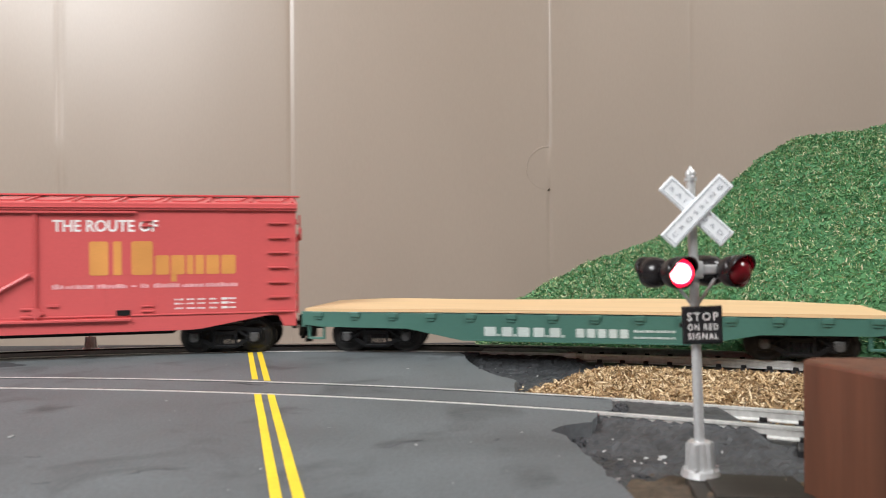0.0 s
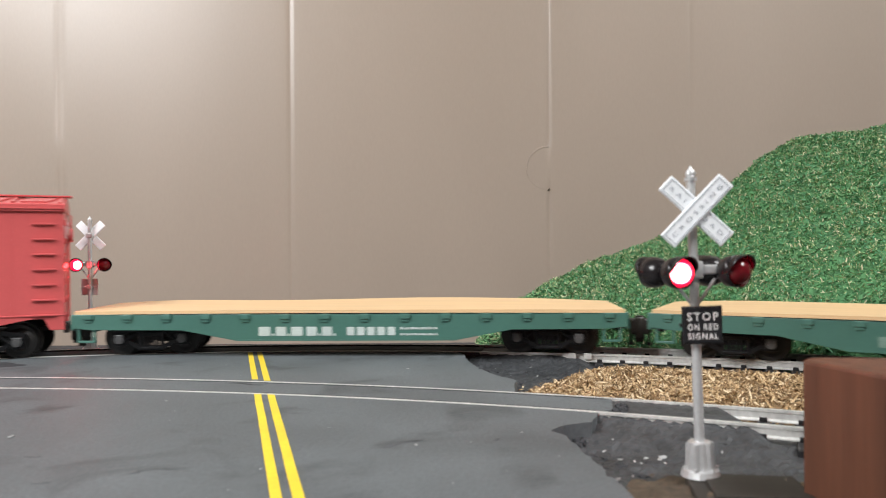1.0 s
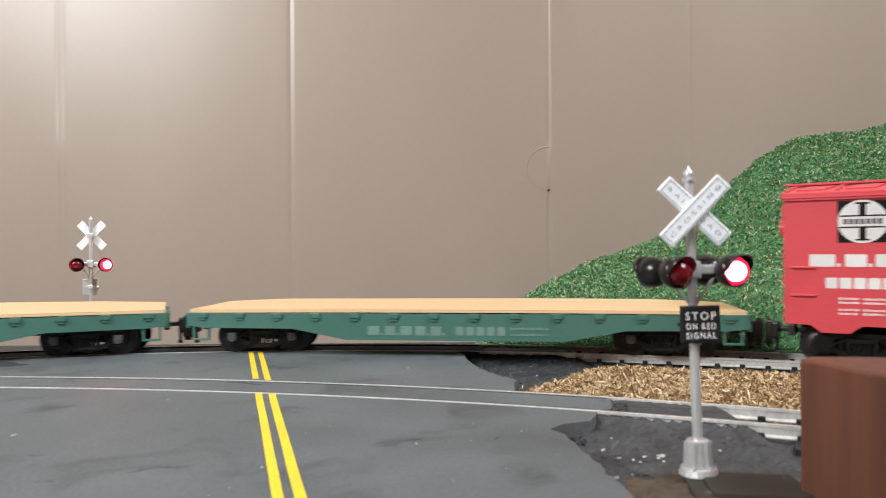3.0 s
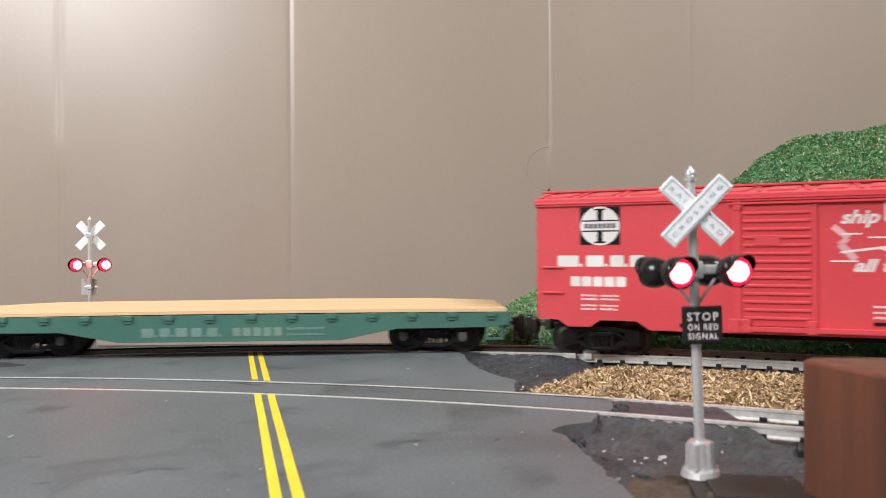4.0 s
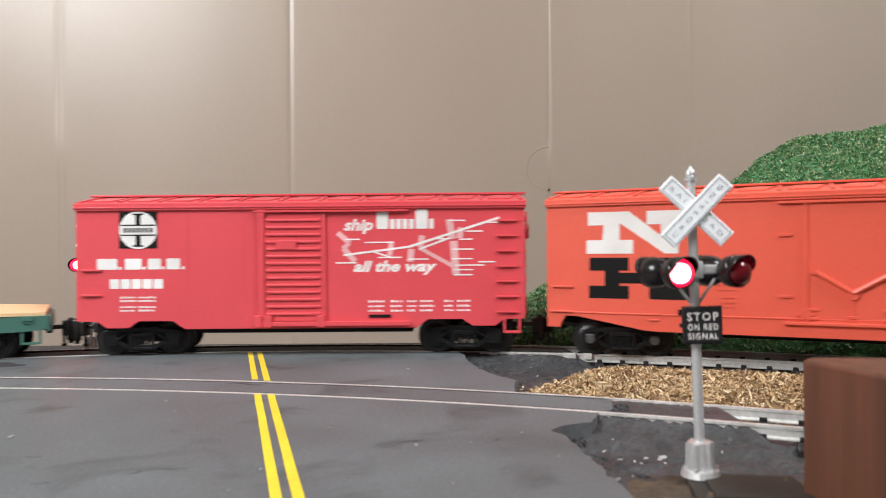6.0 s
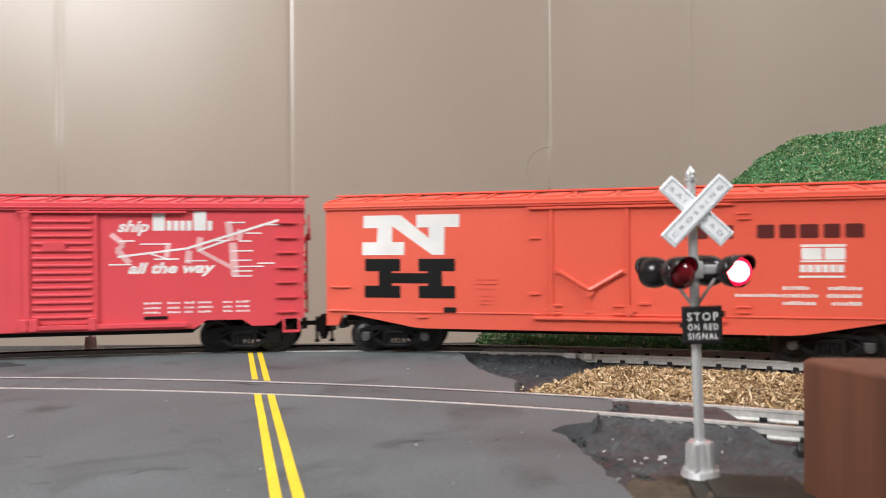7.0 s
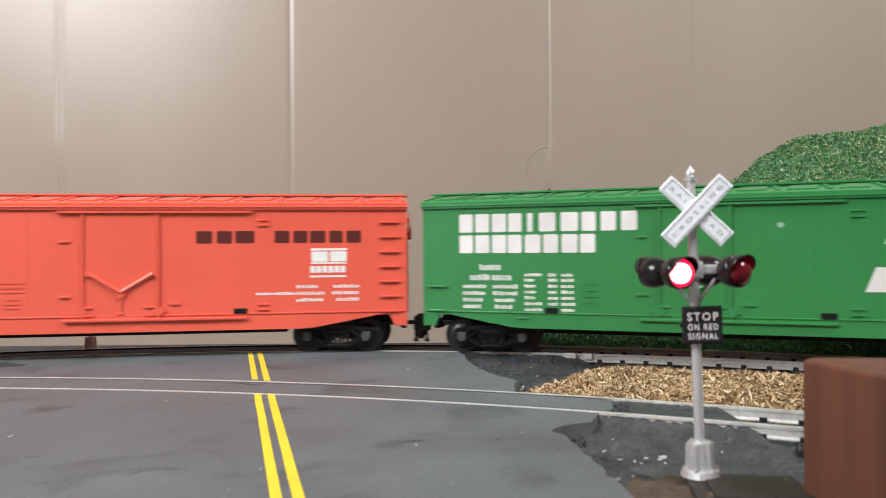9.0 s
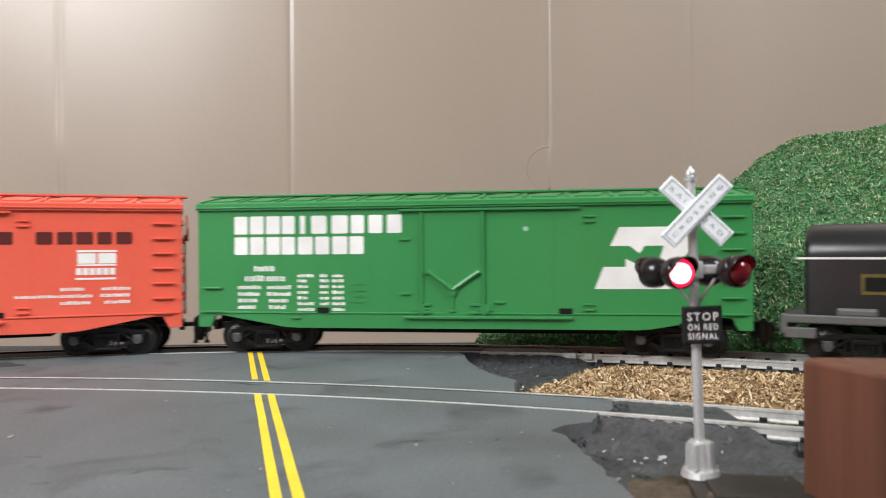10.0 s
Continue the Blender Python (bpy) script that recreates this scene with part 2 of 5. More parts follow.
def build_room():
    def wall(name, x0, x1, y0, y1, z0, z1, m, label):
        bm = bmesh.new()
        box(bm, x0, x1, y0, y1, z0, z1)
        tagged(finish(name, bm, m), label, "wall" if "wall" in name else name.split("_")[0], "", "structure")
    wall("floor", -2000, 2000, -2300, 1500, -840, -780, M_FLOOR, "grey carpeted floor under the train table")
    wall("ceiling", -2000, 2000, -2300, 1500, 1500, 1560, M_CEIL, "white painted ceiling of the train room")
    wall("wall_north", -2000, 2000, 1500, 1580, -780, 1500, M_PAINT, "plain cream painted room wall")
    wall("wall_south", -2000, 2000, -2380, -2300, -780, 1500, M_PAINT, "plain cream painted room wall")
    wall("wall_east", 2000, 2080, -2300, 1500, -780, 1500, M_PAINT, "plain cream painted room wall")
    wall("wall_west", -2080, -2000, -2300, 1500, -780, 1500, M_PAINT, "plain cream painted room wall")
    # Bodies for the added lamps, hung on stems from the ceiling.
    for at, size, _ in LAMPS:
        lamp = empty("added_lamp", "round lamp added out of view to light the train table", "lamp", "lamps of the room")
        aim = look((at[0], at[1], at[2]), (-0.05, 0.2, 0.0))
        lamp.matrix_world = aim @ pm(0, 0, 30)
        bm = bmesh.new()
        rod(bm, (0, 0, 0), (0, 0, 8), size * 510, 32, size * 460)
        part("shade", bm, M_LAMP, lamp, "glowing white shade of the added lamp")
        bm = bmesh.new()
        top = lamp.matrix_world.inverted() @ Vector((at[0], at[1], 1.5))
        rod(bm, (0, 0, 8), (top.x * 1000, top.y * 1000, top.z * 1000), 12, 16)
        part("stem", bm, M_CEIL, lamp, "white stem of the added lamp")
    bm = bmesh.new()
    box(bm, -640, 620, -640, 300, GROUND - 30, GROUND)
    tb = tagged(finish("train_table", bm, M_TABLE), "dark painted plywood table that carries the layout", "table", "", "structure")
    for x in (-600, 580):
        for y in (-600, 270):
            bm = bmesh.new()
            box(bm, x - 25, x + 25, y - 25, y + 25, -780, GROUND - 30)
            part("leg", bm, M_BASE, tb)


BACK = 430.0
# folds: place, depth, and the stretch of height in which the fold is pressed flat
FOLDS = ((-159.5, 0.15, 65.5, 81.5), (-157.0, 0.13, 65.5, 81.5), (-62.8, 0.42, 0, 0), (44.5, 0.50, 58.0, 75.0), (103.5, 0.24, 0, 0))


def build_backdrop():
    """A big tan cardboard sheet standing behind the track, with pressed vertical folds."""
    bm = bmesh.new()
    k0 = BACK / 306.0
    xs = [-640 + 10 * i for i in range(127)]
    for fx, *_ in FOLDS:
        xs += [fx - 2.2, fx - 1.1, fx - 0.45, fx, fx + 0.45, fx + 1.1, fx + 2.2]
    xs = sorted(x for x in xs)
    zs = [(-780 - CAM_Z) / k0 + CAM_Z, -80, -30, 0, 20, 50, 57, 58.5, 65, 66, 74.5, 75.5, 81, 82, 120, 200, 320, 480]

    def off(x, z):
        d = 0.0
        for fx, deep, flat0, flat1 in FOLDS:
            t = (x - fx) / 0.75
            if not flat0 < z < flat1:
                d += deep * math.exp(-t * t)
        return d + 0.8 * math.sin(x * 0.012) + 0.5 * math.sin(x * 0.03 + 1) * math.cos(z * 0.012)

    def at(x, d, z):
        return bm.verts.new((x * k0, BACK + d * k0, CAM_Z + (z - CAM_Z) * k0))
    grid = [[at(x, off(x, z), z) for z in zs] for x in xs]
    back = [[at(x, 5, z) for z in (zs[0], zs[-1])] for x in xs]
    for i in range(len(xs) - 1):
        for j in range(len(zs) - 1):
            bm.faces.new((grid[i][j], grid[i + 1][j], grid[i + 1][j + 1], grid[i][j + 1]))
        bm.faces.new((back[i][0], back[i][1], back[i + 1][1], back[i + 1][0]))
        bm.faces.new((grid[i][-1], grid[i + 1][-1], back[i + 1][1], back[i][1]))
        bm.faces.new((grid[i][0], back[i][0], back[i + 1][0], grid[i + 1][0]))
    ob = finish("backdrop", bm, M_CARD, smooth=True)
    tagged(ob, "tall tan cardboard backdrop sheet with vertical fold lines", "backdrop", "", "structure")
    # a pressed crescent crease beside the long fold
    bm = bmesh.new()
    prev = None
    for k in range(31):
        a = math.radians(88 + 6.0 * k)
        x, z = 44.3 + 9.2 * math.cos(a), 66.4 + 9.0 * math.sin(a)
        p = (x * k0, BACK + off(x, z) * k0 + 0.3, CAM_Z + (z - CAM_Z) * k0)
        if prev:
            rod(bm, prev, p, 0.6 - 0.006 * k, 12)
        prev = p
    part("pressed_crease", bm, M_CARD, ob)
    # a torn nick where the fold starts again
    bm = bmesh.new()
    slab(bm, [(60.2, 0), (61.2, 0.7), (62.6, 0.5), (63.2, -0.4), (62.2, -1.1), (60.9, -0.8)], -0.3, 0.12)
    bmesh.ops.transform(bm, matrix=Matrix.Translation((0, BACK + off(43.8, 57.6) * k0, CAM_Z + (57.6 - CAM_Z) * k0)) @ Matrix.Rotation(math.radians(90), 4, "X"), verts=bm.verts)
    part("torn_nick", bm, M_DIRT, ob, "small brown torn nick in the cardboard")
    return ob


# ---- ground ----
ROAD_EDGE = [(5, 236.8), (6.4, 231), (7.5, 215), (10, 204), (13.5, 194), (18, 186), (17, 178), (16.5, 170.8), (37, 161.5),
             (36, 157), (34.5, 151), (31.5, 150), (30.2, 146), (28, 140.6), (22.5, 138.3), (19.4, 134.3), (21.0, 130), (21.6, 126.5),
             (22.8, 119), (23.4, 111.8), (24.6, 104), (25, 98.6), (26, 80), (27, 60), (28, -60)]


def rough_line(pts, step, amp):
    out = []
    for (ax, ay), (bx, by) in zip(pts, pts[1:]):
        n = max(1, int(math.hypot(bx - ax, by - ay) / step))
        for k in range(n):
            t = k / n
            j = amp * (noise.noise(Vector((ax + (bx - ax) * t, ay + (by - ay) * t, 3.3)) * 0.5))
            out.append((ax + (bx - ax) * t + j, ay + (by - ay) * t + j * 0.6))
    out.append(pts[-1])
    return out


def build_road():
    edge = rough_line(ROAD_EDGE, 1.6, 1.0)
    far = []
    for k in range(30):
        x = -230 + 234 * k / 30
        far.append((x, RING[1] + math.sqrt((R_MAIN - 9.4) ** 2 - (x - RING[0]) ** 2)))
    poly = [(x, y) for x, y in edge] + [(-230, -60)] + far
    bm = bmesh.new()
    slab(bm, poly, GROUND, -0.11)
    road = tagged(finish("road", bm, M_ROAD), "grey painted model road with a worn broken edge", "road", "", "structure")
    slope = 0.286

    def stripe(off, y0, y1, w):
        bm = bmesh.new()
        n = 24
        L_, R_ = [], []
        for k in range(n + 1):
            y = y0 + (y1 - y0) * k / n
            x = -63.3 + off + (241 - y) * slope
            j = 0.10 * noise.noise(Vector((off, y * 0.25, 0.7)))
            L_.append(bm.verts.new((x - w / 2 + j, y, -0.05)))
            R_.append(bm.verts.new((x + w / 2 + j * 0.5, y, -0.05)))
        for k in range(n):
            bm.faces.new((L_[k], R_[k], R_[k + 1], L_[k + 1]))
        g = bmesh.ops.extrude_face_region(bm, geom=list(bm.faces))
        for v in g["geom"]:
            if isinstance(v, bmesh.types.BMVert):
                v.co.z = -0.105
        part("painted_line", bm, M_YELLOW, road, "yellow painted centre line")
    for off, w in ((0.0, 1.6), (3.05, 1.65)):
        stripe(off, 240.5, 190.0 - off * 0.7, w)
        stripe(off, 171.6 - off * 0.3, 20.0, w)
    # Dark band over the far track: filler and the shade there in one colour.
    bm = bmesh.new()
    n = 60
    rows = []
    for k in range(n + 1):
        a = -0.62 + (0.155 + 0.62) * k / n
        rows.append([bm.verts.new((RING[0] + r * math.sin(a), RING[1] + r * math.cos(a), z)) for r, z in
                     ((R_MAIN - 9.3, GROUND), (R_MAIN - 9.3, -0.25), (R_MAIN + 12, -0.6), (R_MAIN + 14, GROUND))])
    for k in range(n):
        for i in range(3):
            bm.faces.new((rows[k][i], rows[k + 1][i], rows[k + 1][i + 1], rows[k][i + 1]))
    bm.faces.new(rows[0])
    bm.faces.new(rows[-1])
    part("track_filler", bm, M_ROADFIX, road, "dark filler between the far rails, shade included in its colour")
    pts = []
    for k in range(28):
        a = 2 * math.pi * k / 28
        q = 1 + 0.35 * noise.noise(Vector((math.cos(a) * 1.5, math.sin(a) * 1.5, 4.4)))
        pts.append((-139 + 14 * q * math.cos(a), 217 + 5.5 * q * math.sin(a)))
    bm = bmesh.new()
    slab(bm, pts, -0.6, -0.085)
    part("worn_patch", bm, M_ROADFIX, road, "dark worn patch in the road")
    for cx, cy, l, w, turn, seed in ((-7.1, 126, 7.5, 1.3, 28, 1), (-43.9, 111.5, 8.5, 0.7, 24, 2), (-49.5, 183.4, 9.0, 1.3, -6, 3), (-67, 119.6, 3.0, 0.6, 10, 4),
                                     (-58, 106, 2.6, 0.6, 15, 5), (9, 128, 2.4, 0.8, 40, 6), (-30, 150, 2.0, 0.5, 5, 7)):
        pts = []
        for k in range(26):
            a = 2 * math.pi * k / 26
            q = 1 + 0.75 * noise.noise(Vector((math.cos(a) * 2.2, math.sin(a) * 2.2, seed * 7.7)))
            x, y = l / 2 * q * math.cos(a), w / 2 * q * math.sin(a) + 0.12 * l * math.sin(2.2 * math.cos(a) + seed)
            t = math.radians(turn)
            pts.append((cx + x * math.cos(t) - y * math.sin(t), cy + x * math.sin(t) + y * math.cos(t)))
        bm = bmesh.new()
        slab(bm, pts, -0.3, -0.09)
        part("scuff", bm, M_ROADFIX if seed == 3 else M_SCUFF, road, "darker scuffed spot")
    # pebbles and grit
    rnd = random.Random(5)
    base = bmesh.new()
    bmesh.ops.create_icosphere(base, subdivisions=1, radius=0.5)
    for v in base.verts:
        v.co *= 0.7 + 0.5 * rnd.random()
        v.co.z *= 0.5
    first = finish("pebble", base, M_STONE)
    spots = [(-61.6, 163.5, 0.9), (-77.9, 132.5, 1.4), (-4.8, 125.0, 0.9), (-10, 205, 0.7), (-28, 112, 0.6), (14, 133, 0.7), (-95, 150, 0.7)]
    for k in range(46):
        y = rnd.uniform(90, 225)
        spots.append((rnd.uniform(-0.55, 0.2) * y, y, rnd.uniform(0.12, 0.4)))
    spots += [(36.8, 138.8, 2.0), (30.4, 127.5, 1.0), (32.6, 126.4, 0.8), (35.0, 128.2, 0.9), (37.2, 127.4, 0.9)]
    for k, (x, y, s) in enumerate(spots):
        z = -0.11 if k < len(spots) - 5 else -3.6
        ob = first if k == 0 else share("pebble", first.data, None)
        ob.matrix_basis = pm(x, y, z + 0.1 * s, 0, 0, rnd.uniform(0, 360)) @ Matrix.Diagonal((s, s * 0.7, s * 0.6, 1))
        tagged(ob, "tiny pale pebble on the road surface", "pebble", "grit on the road")
    return road


def side_clear(x, y):
    return SIDE_R - math.hypot(x - SIDE_X, y - SIDE_Y)


def main_clear(x, y):
    return R_MAIN - math.hypot(x - RING[0], y - RING[1])


def straw_height(x, y):
    """Height of the straw bank between the two tracks."""
    a, b = main_clear(x, y) - 14.5, -side_clear(x, y) - 1.0
    if a <= 0 or b <= 0:
        return None
    t = min(a, b) / 5.0
    e = min(1.0, max(0.0, (x - 11.5 - 0.66 * max(0.0, y - 173.0)) / 12.0))
    if e <= 0:
        return None
    return GROUND + 0.5 + 2.6 * (1 - math.exp(-t * 1.1)) * e ** 0.7 + 0.5 * noise.noise(Vector((x, y, 0)) * 0.3)


def heightfield(x0, x1, y0, y1, step, fn):
    bm = bmesh.new()
    nx, ny = int((x1 - x0) / step), int((y1 - y0) / step)
    vs = {}
    for i in range(nx + 1):
        for j in range(ny + 1):
            x, y = x0 + i * step, y0 + j * step
            z = fn(x, y)
            if z is not None:
                vs[i, j] = bm.verts.new((x, y, z))
    for i in range(nx):
        for j in range(ny):
            q = [vs.get(k) for k in ((i, j), (i + 1, j), (i + 1, j + 1), (i, j + 1))]
            if all(q):
                bm.faces.new(q)
    return bm


def flakes(name, places, length, width, material, seed, tilt, label, category):
    """Many small bent chips joined into one mesh: places are (x, y, z, scale)."""
    rnd = random.Random(seed)
    verts, faces = [], []
    for x, y, z, s in places:
        a, t = rnd.uniform(0, 2 * math.pi), rnd.uniform(-tilt, tilt)
        l, w = length * s * rnd.uniform(0.5, 1.3) / 2, width * s * rnd.uniform(0.6, 1.3) / 2
        d = Vector((math.cos(a) * math.cos(t), math.sin(a) * math.cos(t), math.sin(t)))
        n = Vector((-math.sin(a), math.cos(a), rnd.uniform(-0.8, 0.8))).normalized()
        up = d.cross(n) * l * rnd.uniform(-0.4, 0.4)
        c = Vector((x, y, z))
        i = len(verts)
        for p in (c - d * l - n * w, c - d * l + n * w, c + n * w + up, c + d * l + n * w * 0.5, c + d * l - n * w * 0.5, c - n * w + up):
            verts.append(p * MM)
        faces += [(i, i + 1, i + 2, i + 5), (i + 5, i + 2, i + 3, i + 4)]
    me = bpy.data.meshes.new(name)
    me.from_pydata(verts, [], faces)
    me.materials.append(material)
    return tagged(new(name, me), label, category, "", "stuff")


def build_ground():
    def ease(a, b, v):
        t = min(1.0, max(0.0, (v - a) / (b - a)))
        return t * t * (3 - 2 * t)

    def rub(x, y):
        mc, sc = main_clear(x, y), side_clear(x, y)
        if mc < -14:
            return None
        rough = 0.55 * noise.noise(Vector((x, y, 1)) * 0.35) + 0.45 * noise.noise(Vector((x, y, 5)) * 1.1)
        z = GROUND + 0.9
        full_s, full_m = 1 - ease(57, 61, x), 1 - ease(40, 47, x)
        if abs(mc) < 9:
            z = max(z, GROUND + 1.6 + 2.6 * full_m)
            rough *= 0.3
        elif mc > 0:
            z += (0.6 + 2.2 * full_m) * math.exp(-((mc - 9) / 8) ** 2)
        if 0 < sc < SIDE_G:
            z = max(z, GROUND + 1.6 + 3.0 * full_s)
            rough *= 0.3
        elif sc >= SIDE_G:
            z += (0.7 + 2.3 * full_s) * math.exp(-((sc - SIDE_G) / 9) ** 2)
        else:
            z += (0.6 + 1.8 * full_s) * math.exp(-(sc / 8) ** 2)
        return z + rough
    bm = heightfield(-2, 150, 60, 262, 1.0, rub)
    tagged(finish("ground", bm, M_RUBBLE, smooth=False), "dark painted lumpy ground beside the broken road", "ground", "", "structure")
    # dark lumps torn from the road's edge
    rnd = random.Random(11)
    for k in range(46):
        if k < 26:
            x, y = rnd.uniform(26, 46), rnd.uniform(118, 147)
            if side_clear(x, y) < 20:
                continue
        else:
            x, y = rnd.uniform(9, 30), rnd.uniform(196, 224)
            if main_clear(x, y) < 11:
                continue
        s = rnd.uniform(1.0, 3.2)
        bm = bmesh.new()
        bmesh.ops.create_icosphere(bm, subdivisions=2, radius=0.5)
        for v in bm.verts:
            v.co *= 0.75 + 0.5 * noise.noise(v.co * 2.5 + Vector((k, 0, 0)))
            v.co.z *= 0.55
        ob = finish("rubble_lump", bm, M_ROADFIX)
        ob.matrix_basis = pm(x, y, GROUND + 0.9, 0, 0, rnd.uniform(0, 360)) @ Matrix.Diagonal((s * 1.3, s, s * 0.7, 1))
        tagged(ob, "dark grey lump of broken road filler", "rubble", "rubble beside the road")
    for k in range(34):
        t = k / 33
        x, y = (19.6 + 10 * t, 134.6 + 11.5 * t) if k < 17 else (34.5 + 2.5 * (t - 0.5), 150 + 14 * (t - 0.5))
        x, y = x + rnd.uniform(0.2, 2.4), y - rnd.uniform(0.0, 2.0)
        s = rnd.uniform(0.7, 2.0)
        bm = bmesh.new()
        bmesh.ops.create_icosphere(bm, subdivisions=2, radius=0.5)
        for v in bm.verts:
            v.co *= 0.75 + 0.55 * noise.noise(v.co * 2.8 + Vector((k, 7, 0)))
        ob = finish("rubble_lump", bm, M_ROADFIX)
        ob.matrix_basis = pm(x, y, rub(x, y) + 0.15 * s, 0, 0, rnd.uniform(0, 360)) @ Matrix.Diagonal((s * 1.2, s, s * 0.8, 1))
        tagged(ob, "dark grey lump of broken road filler", "rubble", "rubble beside the road")
    chip = bmesh.new()
    bmesh.ops.create_icosphere(chip, subdivisions=1, radius=0.5)
    for v in chip.verts:
        v.co *= 0.6 + 0.6 * rnd.random()
    chip_ob = finish("stone_chip", chip, M_STONE)
    for k in range(34):
        if k < 20:
            x, y = rnd.uniform(24, 50), rnd.uniform(112, 148)
        else:
            x, y = rnd.uniform(9, 30), rnd.uniform(192, 226)
        ob = chip_ob if k == 0 else share("stone_chip", chip_ob.data, None)
        q = rnd.uniform(0.2, 0.6) if k % 9 else rnd.uniform(0.8, 1.3)
        ob.matrix_basis = pm(x, y, rub(x, y) + 0.1, 0, 0, rnd.uniform(0, 360)) @ Matrix.Diagonal((q * 1.3, q, q * 0.6, 1))
        tagged(ob, "small pale stone chip in the dark rubble", "pebble", "chips in the rubble")
    bm = heightfield(10, 150, 60, 262, 1.0, straw_height)
    tagged(finish("straw_bed", bm, M_STRAWBED, smooth=True), "bank of dry brown straw between the tracks", "ground cover", "", "structure")
    places = []
    for k in range(34000):
        x, y = rnd.uniform(12, 125), rnd.uniform(110, 232)
        z = straw_height(x, y)
        if z is not None:
            places.append((x, y, z + rnd.uniform(0.0, 0.8), rnd.choice((0.7, 0.9, 1.0, 1.4))))
    for k in range(130):
        y = rnd.uniform(174, 206)
        x = 12 + 0.66 * (y - 173) + rnd.gauss(0, 2.5)
        places.append((x, y, GROUND + 1.3, 0.8))
    for k in range(90):
        x, y = rnd.uniform(49.5, 53.5), rnd.uniform(105.5, 111)
        places.append((x, y, GROUND + 2.4 + rnd.uniform(0, 0.5), 0.7))
    flakes("straw", places, 2.1, 0.30, M_STRAW, 3, 0.8, "loose golden straw chips scattered between the tracks", "straw")
    # brown dirt under the near signal
    bm = heightfield(18, 62, 84, 124, 1.0, lambda x, y: GROUND + 2.5 + 0.9 * noise.noise(Vector((x, y, 9)) * 0.35)
                     - 0.009 * ((x - 38.5) ** 2 + (y - 106.5) ** 2) if (x - 38.5) ** 2 + (y - 106.5) ** 2 < 300 else None)
    tagged(finish("dirt_patch", bm, M_DIRT, smooth=True), "patch of brown dirt round the crossing signal", "ground cover", "", "structure")


# ---- hill ----


def hill_top(x):
    """Crest line of the hill along the backdrop."""
    pts = [(12, -6), (20, 4), (30, 12.2), (45, 20.6), (61, 27.6), (92, 37.6), (107, 48.6), (119, 60), (131, 70), (143, 76.6), (166, 79), (184, 83), (260, 86), (330, 60), (380, -6)]
    for (ax, az), (bx, bz) in zip(pts, pts[1:]):
        if ax <= x <= bx:
            t = (x - ax) / (bx - ax)
            t = t * t * (3 - 2 * t) * 0.4 + t * 0.6
            return az + (bz - az) * t
    return None


def hill_height(x, y):
    top = hill_top(x)
    if top is None:
        return None
    foot = RING[1] + math.sqrt(max(0, (R_MAIN + 17) ** 2 - (x - RING[0]) ** 2)) if abs(x - RING[0]) < R_MAIN + 17 else -100
    foot = max(foot, 60)
    if y < foot:
        return GROUND - 0.6 if y > foot - 4 else None
    t = min(1.0, (y - foot) / max(6.0, (298.5 - foot)))
    return GROUND + (top - GROUND) * (t ** 0.62) + 1.6 * noise.noise(Vector((x, y, 2)) * 0.07) * min(1, t * 4) + 0.5 * noise.noise(Vector((x, y, 7)) * 0.3)


def build_hill():
    bm = heightfield(10, 380, 60, 300, 1.75, hill_height)
    hill = tagged(finish("grassy_hill", bm, M_HILL, smooth=True), "model hill covered in green turf flakes", "hill", "", "structure")
    rnd = random.Random(21)
    places = []
    while len(places) < 76000:
        x, y = rnd.uniform(10, 215), rnd.uniform(150, 299.5)
        z = hill_height(x, y)
        if z is not None and z > GROUND:
            places.append((x, y, z + rnd.uniform(0, 0.5), 1.0))
    flakes("turf", places, 2.0, 0.40, M_FLAKE, 4, 1.0, "coarse green and straw coloured sawdust turf on the hill", "grass")


# ---- tracks ----


def rail_mesh(cx, cy, r, a0, a1, z_top, n, high=2.5):
    """A rail along an arc (angles from +y, clockwise), with head, web and foot."""
    prof = [(-0.45, 0), (0.45, 0), (0.45, -0.55), (0.17, -0.8), (0.17, -high + 0.55), (0.85, -high + 0.2), (0.85, -high),
            (-0.85, -high), (-0.85, -high + 0.2), (-0.17, -high + 0.55), (-0.17, -0.8), (-0.45, -0.55)]
    bm = bmesh.new()
    rows = []
    for k in range(n + 1):
        a = a0 + (a1 - a0) * k / n
        rows.append([bm.verts.new((cx + (r + p) * math.sin(a), cy + (r + p) * math.cos(a), z_top + z)) for p, z in prof])
    m = len(prof)
    for k in range(n):
        for i in range(m):
            bm.faces.new((rows[k][i], rows[k][(i + 1) % m], rows[k + 1][(i + 1) % m], rows[k + 1][i]))
    if abs(a1 - a0) < 6.2:
        bm.faces.new(list(reversed(rows[0])))
        bm.faces.new(rows[-1])
    return bm


